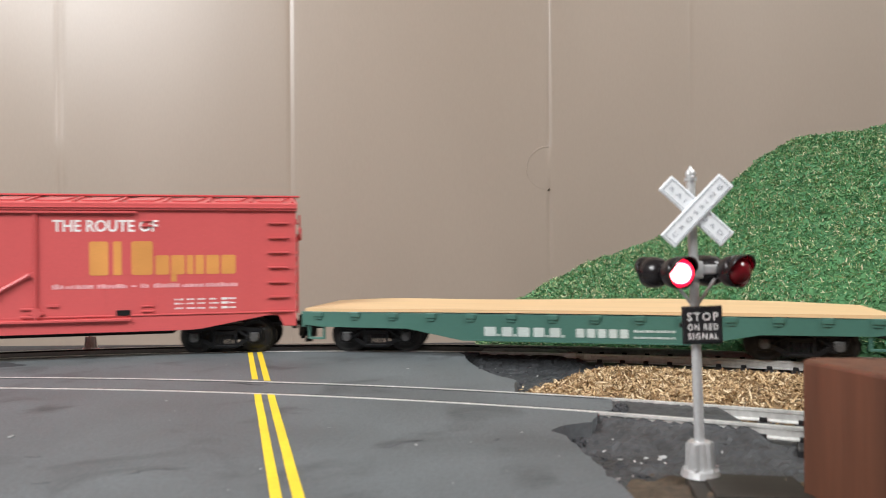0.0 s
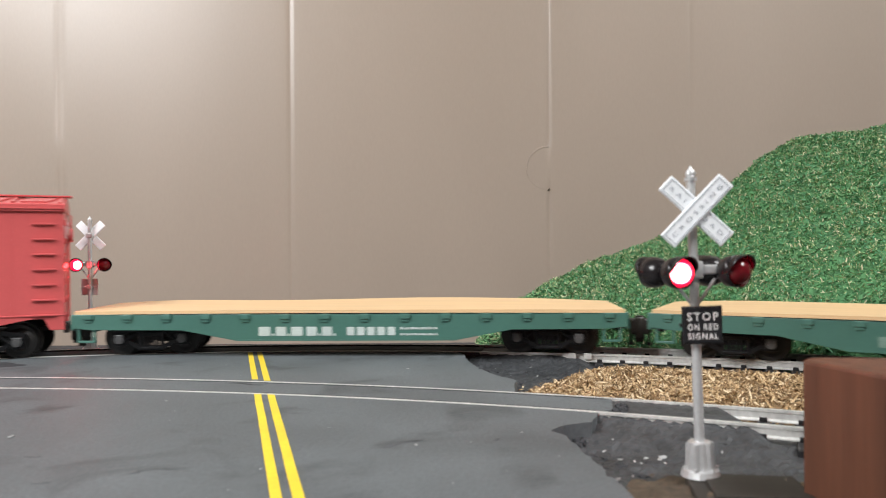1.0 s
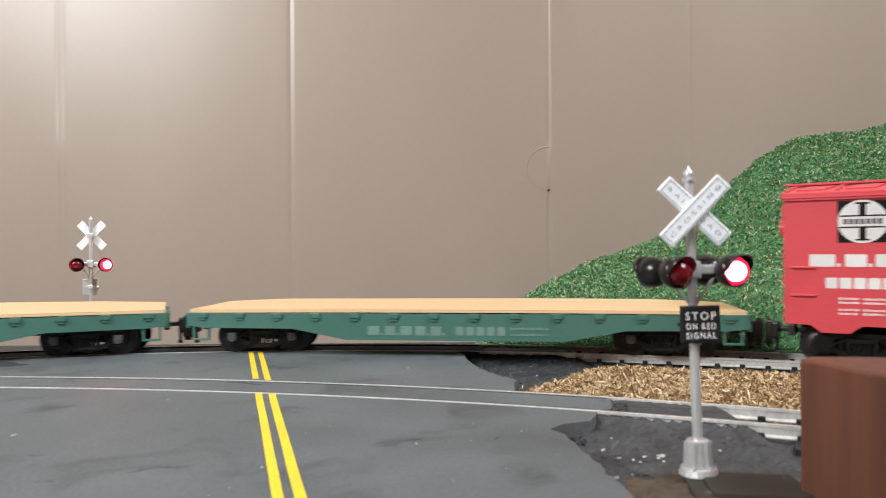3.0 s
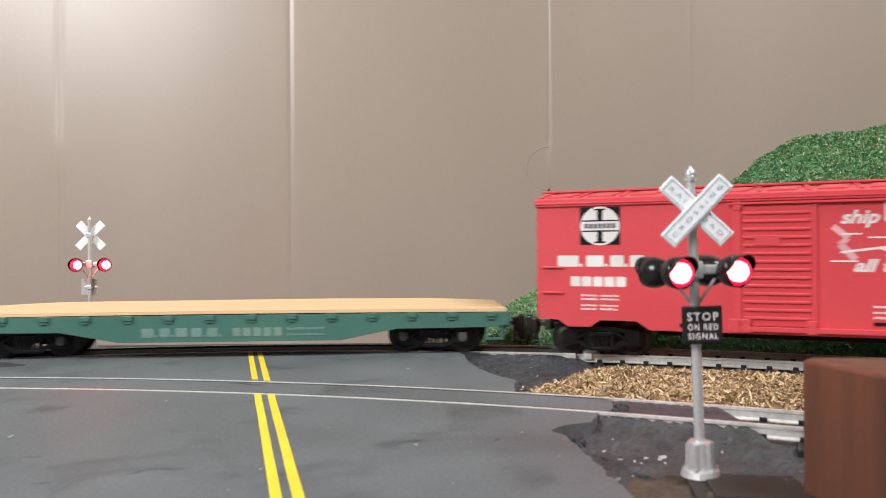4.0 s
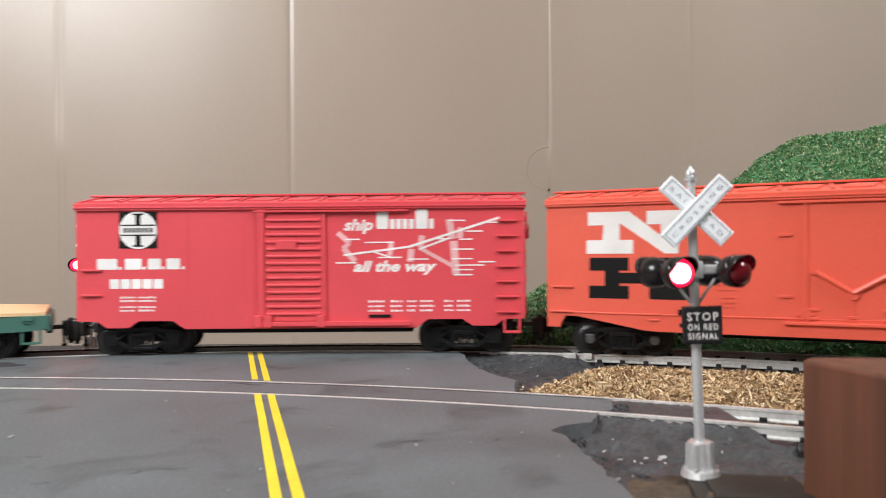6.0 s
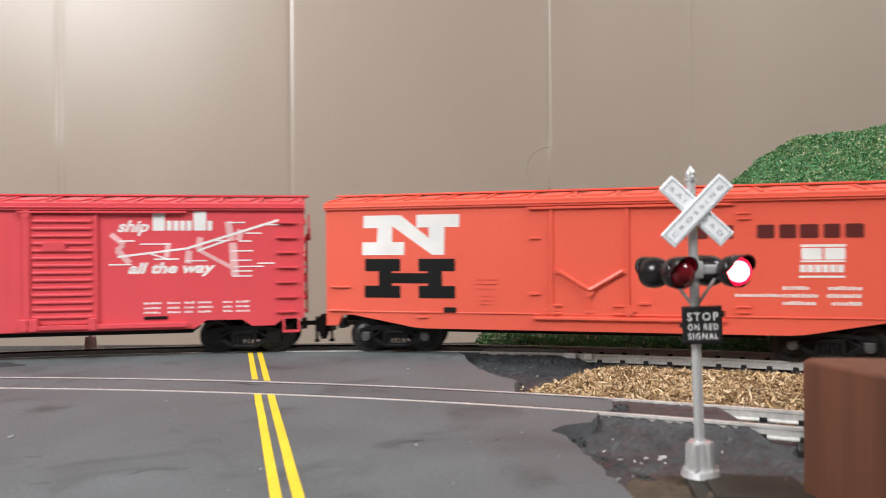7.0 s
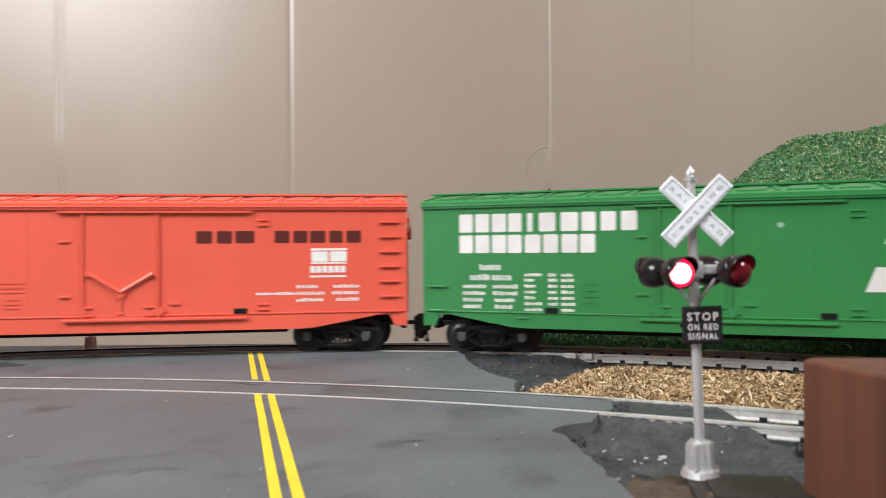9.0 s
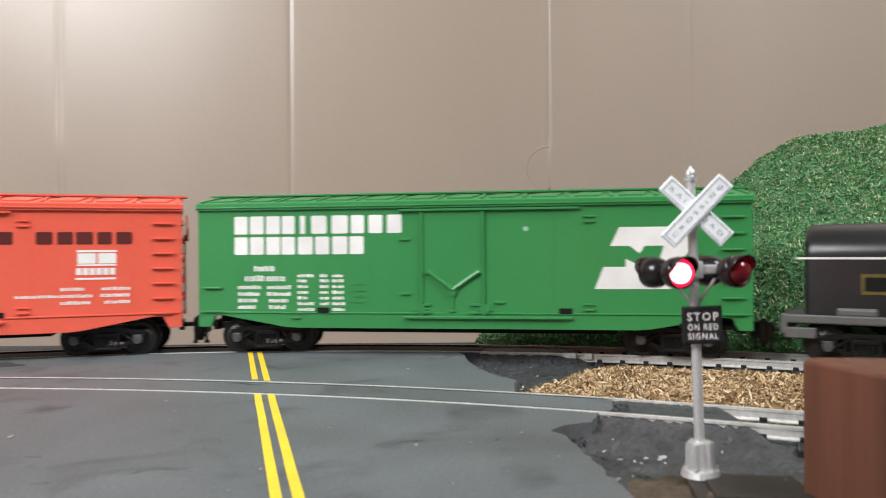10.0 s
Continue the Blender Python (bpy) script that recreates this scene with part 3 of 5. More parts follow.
def build_track(name, label, cx, cy, r, gauge, a0, a1, sunk0, sunk1, bare0, bare1, n):
    tr = empty(name, label, "railway track", "", "structure")
    for s in (-1, 1):
        part("rail", rail_mesh(cx, cy, r + s * gauge / 2, a0, a1, 0.0, n), M_RAIL, tr, "shiny nickel rail")
        # Dark strip just proud of the road, standing in for the groove's shade.
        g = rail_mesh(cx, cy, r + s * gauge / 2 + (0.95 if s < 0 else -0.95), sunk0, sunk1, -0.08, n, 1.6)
        part("flangeway", g, M_GROOVE_SHADE, tr, "dark strip beside the rail, in place of a shaded groove")
    tie = bmesh.new()
    box(tie, -1.15, 1.15, -14.5, 14.5, GROUND + 0.2, -2.5, 0.15)
    tie_ob = part("tie", tie, M_TIE, tr)
    sp = bmesh.new()
    for s in (-1, 1):
        for q in (-1, 1):
            box(sp, -0.75, 0.75, s * gauge / 2 + q * 0.95 - 0.3, s * gauge / 2 + q * 0.95 + 0.3, -2.5, -1.6, 0.15)
    sp_ob = part("tie_plate", sp, M_TIE, tie_ob)
    step = 7.1 / r
    first, k = True, 0
    while bare0 + k * step <= bare1:
        a = bare0 + k * step
        m = pm(cx + r * math.sin(a), cy + r * math.cos(a), 0, 0, 0, -math.degrees(a))
        if first:
            tie_ob.matrix_basis = m
            first = False
        else:
            t2 = share("tie", tie_ob.data, tr, m)
            share("tie_plate", sp_ob.data, t2)
        k += 1
    return tr


# ---- rolling stock ----
WHEEL_R = 5.2


def truck_meshes():
    sf = bmesh.new()
    for s in (-1, 1):
        y0, y1 = min(s * 11.2, s * 12.5), max(s * 11.2, s * 12.5)
        extrude_outline(sf, [(-12.6, 6.9), (-9.5, 6.9), (-4.8, 7.6), (4.8, 7.6), (9.5, 6.9), (12.6, 6.9), (12.8, 7.8), (9.6, 8.2), (5, 8.9), (-5, 8.9), (-9.6, 8.2), (-12.8, 7.8)], y0, y1, 0.15)
        extrude_outline(sf, [(-8.6, 4.4), (-7.0, 3.4), (-3.8, 1.6), (3.8, 1.6), (7.0, 3.4), (8.6, 4.4), (8.4, 5.6), (6.6, 4.6), (3.4, 2.9), (-3.4, 2.9), (-6.6, 4.6), (-8.4, 5.6)], y0, y1, 0.15)
        for q in (-1, 1):
            extrude_outline(sf, [(q * 10.3 - 2.3, 3.2), (q * 10.3 + 2.3, 3.2), (q * 10.3 + 2.6, 7.4), (q * 10.3 - 2.6, 7.4)], y0, y1, 0.2)
            box(sf, q * 3.6 - 0.6, q * 3.6 + 0.6, y0, y1, 2.4, 8.0, 0.15)
            rod(sf, (q * 4.4, s * 12.4, 7.4), (q * 8.4, s * 12.7, 4.9), 0.4, 6)
        for k in (-2.0, -0.7, 0.7, 2.0):
            rod(sf, (k, s * 12.0, 2.6), (k, s * 12.0, 6.2), 0.55, 8)
        box(sf, -3.2, 3.2, s * 12.55 - 0.4, s * 12.55 + 0.4, 6.1, 7.4, 0.2)
        box(sf, -3.4, 3.4, s * 12.6 - 0.35, s * 12.6 + 0.35, 1.9, 2.7, 0.2)
    box(sf, -2.8, 2.8, -11.4, 11.4, 4.6, 8.6, 0.3)
    for v in sf.verts:
        v.co.x *= 0.92
    sf_me = finish("side_frame", sf, M_TRUCK)
    ax = bmesh.new()
    rod(ax, (0, -11.2, 0), (0, 11.2, 0), 0.9, 10)
    for s in (-1, 1):
        rod(ax, (0, s * 6.6, 0), (0, s * 7.5, 0), WHEEL_R + 0.8, 24)
        rod(ax, (0, s * 7.4, 0), (0, s * 9.6, 0), WHEEL_R, 24)
        rod(ax, (0, s * 9.6, 0), (0, s * 10.1, 0), WHEEL_R * 0.8, 20, WHEEL_R * 0.6)
        for k in range(5):
            a = 2 * math.pi * k / 5
            rod(ax, (2.6 * math.cos(a), s * 10.1, 2.6 * math.sin(a)), (2.6 * math.cos(a), s * 10.45, 2.6 * math.sin(a)), 0.5, 6)
    ax_me = finish("wheelset", ax, M_WHEEL)
    hub = bmesh.new()
    rod(hub, (0, -0.75, 0), (0, 0.75, 0), 1.35, 16)
    box(hub, -1.25, 1.25, -0.62, 0.62, -0.3, 1.5, 0.25)
    rod(hub, (0, -0.95, 0), (0, 0.95, 0), 0.8, 10)
    hub_me = finish("journal_box", hub, M_HUB)
    out = (sf_me.data, ax_me.data, hub_me.data)
    for o in (sf_me, ax_me, hub_me):
        bpy.data.objects.remove(o)
    return out


TRUCK = truck_meshes()
WHEELSETS = []


def add_truck(car, u, half, plain=False):
    """A four-wheeled truck, swung to the curve's tangent."""
    turn = -math.degrees(math.asin(u / R_MAIN))
    t = share("truck", TRUCK[0], car, pm(u, 0, 0, 0, 0, turn), "black plastic four-wheel truck")
    for q in (-9.5, 9.5):
        w = share("wheelset", TRUCK[1], t, pm(q, 0, WHEEL_R))
        WHEELSETS.append((w, q))
        for y in () if plain else (-13.05, 13.05):
            share("journal_box", TRUCK[2], t, pm(q, y, WHEEL_R), "dull metal axle end")
    return t


def add_coupler(car, end, s):
    bm = bmesh.new()
    x = end

    def lump(a, b, *rest):
        box(bm, min(x + s * a, x + s * b), max(x + s * a, x + s * b), *rest)
    lump(-8, 4.4, -1.1, 1.1, 7.4, 8.8, 0.25)
    lump(-1.0, 0.9, -3.2, 3.2, 6.4, 9.8, 0.3)
    lump(3.6, 5.6, -3.2, 1.8, 5.2, 10.2, 0.5)
    lump(5.0, 7.4, -3.6, -1.6, 3.6, 10.8, 0.5)
    lump(6.2, 7.8, -1.8, 0.6, 6.2, 9.6, 0.4)
    rod(bm, (x + s * 6.2, -2.6, 2.8), (x + s * 6.2, -2.6, 11.2), 0.8, 10)
    rod(bm, (x + s * 4.2, -1.2, 1.9), (x + s * 4.2, -1.2, 5.6), 0.45, 8)
    lump(3.4, 5.0, -1.8, -0.6, 1.6, 2.6, 0.2)
    part("coupler", bm, M_COUPLER, car, "dark brown knuckle coupler")


def bars(name, parent, y, rects, material, label=""):
    bm = bmesh.new()
    rnd = random.Random(len(rects) * 7 + 1)
    if name == "fine_print":
        cut = []
        for x0, x1, z0, z1 in rects:
            if x1 - x0 < 2.0:
                cut.append((x0, x1, z0, z1))
                continue
            x = x0
            while x < x1 - 0.3:
                w = rnd.uniform(0.45, 0.95)
                cut.append((x, min(x + w, x1), z0 + 0.1 * (z1 - z0), z1 - rnd.uniform(0.05, 0.3) * (z1 - z0)))
                x += w + rnd.uniform(0.18, 0.4)
        rects = cut
    for x0, x1, z0, z1 in rects:
        box(bm, x0, x1, y - 0.06, y + 0.04, z0, z1)
    ob = part(name, bm, material, parent, label)
    if name in ("fine_print", "vent_slats", "emblem_small", "emblem_cross", "emblem_bar"):
        tagged(ob, kind="stuff")
    return ob


def polys(name, parent, y, outlines, material, label=""):
    bm = bmesh.new()
    for k, pts in enumerate(outlines):
        extrude_outline(bm, pts, y - 0.06 - 0.004 * k, y + 0.04)
    return part(name, bm, material, parent, label)


def mark_outline(a, b, z0, z1):
    """A plain letter-sized block with worn corners."""
    r = min(b - a, z1 - z0) * 0.08
    return [(a + r, z0), (b - r, z0), (b, z0 + r), (b, z1 - r), (b - r, z1), (a + r, z1), (a, z1 - r), (a, z0 + r)]


def name_row(parent, y, spans, z0, z1, material, name="name_block"):
    """A row of plain blocks that stands for a name, each a piece of its own."""
    for a, b in spans:
        bm = bmesh.new()
        extrude_outline(bm, mark_outline(a, b, z0, z1), y - 0.06, y + 0.04)
        part(name, bm, material, parent)


def even(x0, x1, n, gap):
    w = (x1 - x0 + gap) / n
    return [(x0 + k * w, x0 + (k + 1) * w - gap) for k in range(n)]


W = 15.5


def boxcar(name, label, half, paint, trucks, sill, style, group="cars of the train"):
    car = empty(name, label, "train car", group)
    t = trucks
    if style == "rib":
        low = [(-half, 11.2), (-t - 10.5, 11.2), (-t - 8, 9.0), (-t - 1, 9.0), (-t + 2, 11.4), (-t + 13, 11.4), (-t + 16.5, sill)]
    else:
        low = [(-half, 8.6), (-half + 4.0, 8.6), (-half + 5.6, 12.4), (-t - 11, 12.4), (-t + 9, sill + 0.3), (-t + 13, sill)]
    outline = low + [(-x, z) for x, z in reversed(low)] + [(half, 46.6), (-half, 46.6)]
    bm = bmesh.new()
    for s in (-1, 1):
        extrude_outline(bm, outline, min(s * W, s * (W - 1.3)), max(s * W, s * (W - 1.3)), 0.18)
    box(bm, -half + 0.05, half - 0.05, -W + 1.25, W - 1.25, 12.6, 46.6)
    body = part("body", bm, paint, car)
    bm = bmesh.new()
    box(bm, -half + 3, half - 3, -5.5, 5.5, 9.4, 12.6)
    box(bm, -t + 18, t - 18, -10, 10, 6.8, 12.6)
    part("underframe", bm, M_UNDER, car, "black underframe")
    # roof: shallow gable with eave fascia, panels and running board
    bm = bmesh.new()
    prof = [(-W - 0.7, 45.9), (-W - 0.7, 47.9), (-W, 48.3), (0, 50.9), (W, 48.3), (W + 0.7, 47.9), (W + 0.7, 45.9)]
    a = [bm.verts.new((-half - 0.4, y, z)) for y, z in prof]
    b = [bm.verts.new((half + 0.4, y, z)) for y, z in prof]
    bm.faces.new(a)
    bm.faces.new(list(reversed(b)))
    for i in range(len(prof)):
        j = (i + 1) % len(prof)
        bm.faces.new((a[i], b[i], b[j], a[j]))
    roof = part("roof", bm, paint, car)
    n = int(half * 2 / 12.5)
    rib = bmesh.new()
    for s in (-1, 1):
        c = [rib.verts.new(p) for p in ((-0.5, s * W, 48.2), (0.5, s * W, 48.2), (0.5, s * 3, 50.3), (-0.5, s * 3, 50.3),
                                        (-0.5, s * W, 48.8), (0.5, s * W, 48.8), (0.5, s * 3, 50.9), (-0.5, s * 3, 50.9))]
        for f in ((0, 1, 2, 3), (4, 5, 6, 7), (0, 1, 5, 4), (1, 2, 6, 5), (2, 3, 7, 6), (3, 0, 4, 7)):
            rib.faces.new([c[i] for i in f])
    rib_ob = part("roof_rib", rib, paint, roof)
    for k in range(n + 1):
        m = pm(-half + 1 + (2 * half - 2) * k / n, 0, 0)
        if k == 0:
            rib_ob.matrix_basis = m
        else:
            share("roof_rib", rib_ob.data, roof, m)
    pan = bmesh.new()
    w = (2 * half - 2) / n
    for s in (-1, 1):
        c = [pan.verts.new((x, s * y, 48.3 + (W - y) * 0.168 + d)) for d in (0, 0.45) for x, y in ((2.0, W - 1.5), (w - 3.5, W - 1.5), (w - 1.5, 4.5), (4.0, 4.5))]
        for f in ((0, 1, 2, 3), (4, 5, 6, 7), (0, 1, 5, 4), (1, 2, 6, 5), (2, 3, 7, 6), (3, 0, 4, 7)):
            pan.faces.new([c[i] for i in f])
    pan_ob = part("roof_panel", pan, paint, roof)
    for k in range(n):
        m = pm(-half + 1 + (2 * half - 2) * k / n, 0, 0)
        if k == 0:
            pan_ob.matrix_basis = m
        else:
            share("roof_panel", pan_ob.data, roof, m)
    bm = bmesh.new()
    box(bm, -half - 1.8, half + 1.8, -2.6, 2.6, 51.1, 51.7, 0.1)
    for k in range(n + 1):
        x = -half + 2 + (2 * half - 4) * k / n
        box(bm, x - 0.4, x + 0.4, -2.4, 2.4, 50.3, 51.1)
    part("running_board", bm, paint, roof)
    for s in (-1, 1):
        bm = bmesh.new()
        box(bm, -half - 0.3, half + 0.3, min(s * (W + 0.5), s * (W + 1.0)), max(s * (W + 0.5), s * (W + 1.0)), 46.5, 46.9, 0.08)
        part("eave_bead", bm, paint, roof)
    # ladders: rungs on the side, grab irons at the other end, end ladder
    rung = bmesh.new()
    box(rung, -3.2, 3.2, -W - 0.75, -W - 0.1, -0.28, 0.28, 0.1)
    rg = part("rung", rung, paint, car)
    spots = [(half - 5.5, 13.4 + 4.75 * k) for k in range(7)] + [(-half + 5.0, z) for z in ((19.4, 27.2) if style == "rib" else (13.6, 21.2))]
    for k, (x, z) in enumerate(spots):
        if k == 0:
            rg.matrix_basis = pm(x, 0, z)
        else:
            share("rung", rg.data, car, pm(x, 0, z))
    er = bmesh.new()
    box(er, -0.5, 0.5, -W + 1, -W + 7, -0.28, 0.28, 0.1)
    er_ob = part("end_rung", er, paint, car)
    er_ob.matrix_basis = pm(half + 0.1, 0, 13.4)
    for q in (-1, 1):
        for k in range(7):
            if q < 0 or k:
                share("end_rung", er_ob.data, car, pm(q * (half + 0.1), 0, 13.4 + 4.75 * k))
    for q in (-1, 1):
        bm = bmesh.new()
        rod(bm, (q * (half + 1.6), -6, 40), (q * (half + 1.6), -6, 45), 0.3, 8)
        rod(bm, (q * (half + 1.2), -6, 38.5), (q * (half + 2.2), -6, 38.5), 2.2, 16)
        rod(bm, (q * (half + 0.9), -6, 12), (q * (half + 0.9), -6, 38.5), 0.35, 8)
        part("brake_wheel", bm, paint, car)
        for k in range(5):
            z = 17 + 6.2 * k
            bm = bmesh.new()
            box(bm, min(q * half, q * (half + 0.55)), max(q * half, q * (half + 0.55)), -W + 1.2, W - 1.2, z, z + 1.6, 0.3)
            part("end_rib", bm, paint, car)
    if style == "rib":
        st = bmesh.new()
        for q in ((half - 6.5), (half - 1.8)):
            box(st, q - 0.35, q + 0.35, -W - 0.3, -W + 0.5, 7.0, 11.4)
        box(st, half - 6.8, half - 1.5, -W - 0.4, -W + 0.6, 6.7, 7.5, 0.1)
        part("step", st, paint, car)
    seam = bmesh.new()
    box(seam, -0.14, 0.14, -W - 0.04, -W + 0.05, 13.8, 45.6)
    for k in range(30):
        z = 14.6 + 1.04 * k
        box(seam, -0.14, 0.14, -W - 0.07, -W - 0.02, z, z + 0.3)
    seam_ob = None
    count = 12 if style != "rib" else 8
    for k in range(1, count):
        x = -half + 2 * half * k / count
        if abs(x) < 15:
            continue
        if seam_ob is None:
            seam_ob = part("panel_seam", seam, paint, car)
            seam_ob.matrix_basis = pm(x, 0, 0)
        else:
            share("panel_seam", seam_ob.data, car, pm(x, 0, 0))
    # side sill line
    if style != "rib":
        bm = bmesh.new()
        box(bm, -half + 0.6, half - 0.6, -W - 0.28, -W + 0.1, 13.1, 13.55, 0.1)
        part("side_sill", bm, paint, car)
    for s in (-1, 1):
        add_truck(car, s * t, t, style == "rib")
        add_coupler(car, s * half, s)
    return car


def rib_door(car, x0, x1, paint):
    bm = bmesh.new()
    box(bm, x0, x1, -W - 0.35, -W + 0.2, 11.0, 44.5, 0.1)
    d = part("door", bm, paint, car)
    cor = bmesh.new()
    box(cor, x0 + 1.0, x1 - 1.2, -W - 0.85, -W - 0.2, -0.42, 0.42, 0.25)
    c0 = part("door_rib", cor, paint, d)
    for k in range(14):
        z = 13.2 + 2.25 * k
        if k == 0:
            c0.matrix_basis = pm(0, 0, z)
        else:
            share("door_rib", c0.data, d, pm(0, 0, z))
    bm = bmesh.new()
    box(bm, x0 - 1.6, x0 + 0.4, -W - 0.9, -W + 0.1, 10.4, 45.4, 0.2)
    box(bm, x1 - 0.4, x1 + 0.6, -W - 0.7, -W + 0.1, 10.4, 45.4, 0.2)
    box(bm, x0 + 4, x0 + 10.5, -W - 1.0, -W - 0.2, 33.4, 36.2, 0.15)
    rod(bm, (x0 - 0.6, -W - 1.1, 44.6), (x0 - 0.6, -W + 0.1, 44.6), 1.3, 12)
    part("door_post", bm, paint, d)
    bm = bmesh.new()
    box(bm, x0 - 3, x1 + 26.5, -W - 1.2, -W + 0.1, 44.9, 45.5, 0.1)
    part("upper_track", bm, paint, car)
    bm = bmesh.new()
    box(bm, x0 - 3, x1 + 26.5, -W - 1.2, -W + 0.1, 9.4, 10.8, 0.15)
    for k in (x0 - 1.5, x0 + 1.5, x1 - 1.0):
        box(bm, k - 1.2, k + 1.2, -W - 1.5, -W + 0.1, 9.0, 12.8, 0.2)
    part("lower_track", bm, paint, car)


def plug_door(car, x0, x1, paint):
    bm = bmesh.new()
    box(bm, x0, x1, -W - 0.22, -W + 0.2, 12.2, 45.0, 0.1)
    d = part("door", bm, paint, car)
    bm = bmesh.new()
    xc = (x0 + x1) / 2
    for x in (x0 + 0.6, x1 - 0.6):
        rod(bm, (x, -W - 0.45, 12.5), (x, -W - 0.45, 45), 0.4, 8)
    for q, x in ((-1, x0 + 2.6), (1, x1 - 2.0)):
        rod(bm, (x, -W - 0.6, 26.2), (xc, -W - 0.6, 20.6), 0.68, 8)
        box(bm, x - 1.3, x + 1.3, -W - 0.7, -W, 25.7, 26.7, 0.15)
        rod(bm, (x + q * 0.6, -W - 0.85, 26.2), (x + q * 0.6, -W, 26.2), 0.85, 10)
        for z in (13.6, 16.0):
            box(bm, x - 2.6, x + 0.8, -W - 0.7, -W, z - 0.35, z + 0.35, 0.12)
    rod(bm, (xc, -W - 0.95, 20.0), (xc, -W, 20.0), 1.25, 14)
    box(bm, xc - 1.0, xc + 1.0, -W - 0.6, -W, 13.7, 14.5, 0.15)
    box(bm, xc - 0.35, xc + 0.35, -W - 0.6, -W, 14.5, 20.6)
    for x in (x0 + 0.2, x1 - 0.4):
        rod(bm, (x, -W - 0.7, 14.7), (x, -W, 14.7), 1.5, 12)
        box(bm, x - 2, x + 2.2, -W - 0.6, -W, 14.2, 14.9, 0.1)
    for x, z in ((x1 + 4.2, 16.8), (x0 - 4.6, 36.2), (x0 - 4.6, 19.4)):
        box(bm, x - 1.6, x + 1.6, -W - 0.5, -W, z - 0.4, z + 0.4, 0.12)
    part("door_gear", bm, paint, d)
    bm = bmesh.new()
    box(bm, x0 - 6.5, x1 + 28, -W - 1.0, -W + 0.1, 44.8, 45.5, 0.12)
    part("upper_track", bm, paint, car)
    bm = bmesh.new()
    box(bm, x0 - 5, x1 + 26, -W - 1.0, -W + 0.1, 11.7, 12.5, 0.15)
    part("lower_track", bm, paint, car)
    for x in (x0 - 33, x1 + 22):
        bm = bmesh.new()
        box(bm, x, x + 4, -W - 0.35, -W + 0.1, 13.3, 15.0, 0.1)
        part("sill_pocket", bm, M_UNDER, car, "black pocket in the side sill")
    for x, z in ((x1 + 31, 41.6), (x1 + 31, 15.2), (x0 - 40, 12.4)):
        bm = bmesh.new()
        box(bm, x - 1.7, x + 1.7, -W - 0.5, -W, z + 0.7, z + 1.2, 0.1)
        box(bm, x - 1.7, x + 1.7, -W - 0.5, -W, z - 0.9, z - 0.4, 0.1)
        box(bm, x - 0.6, x + 0.6, -W - 0.2, -W, z - 0.9, z + 1.2)
        part("bracket", bm, paint, car)


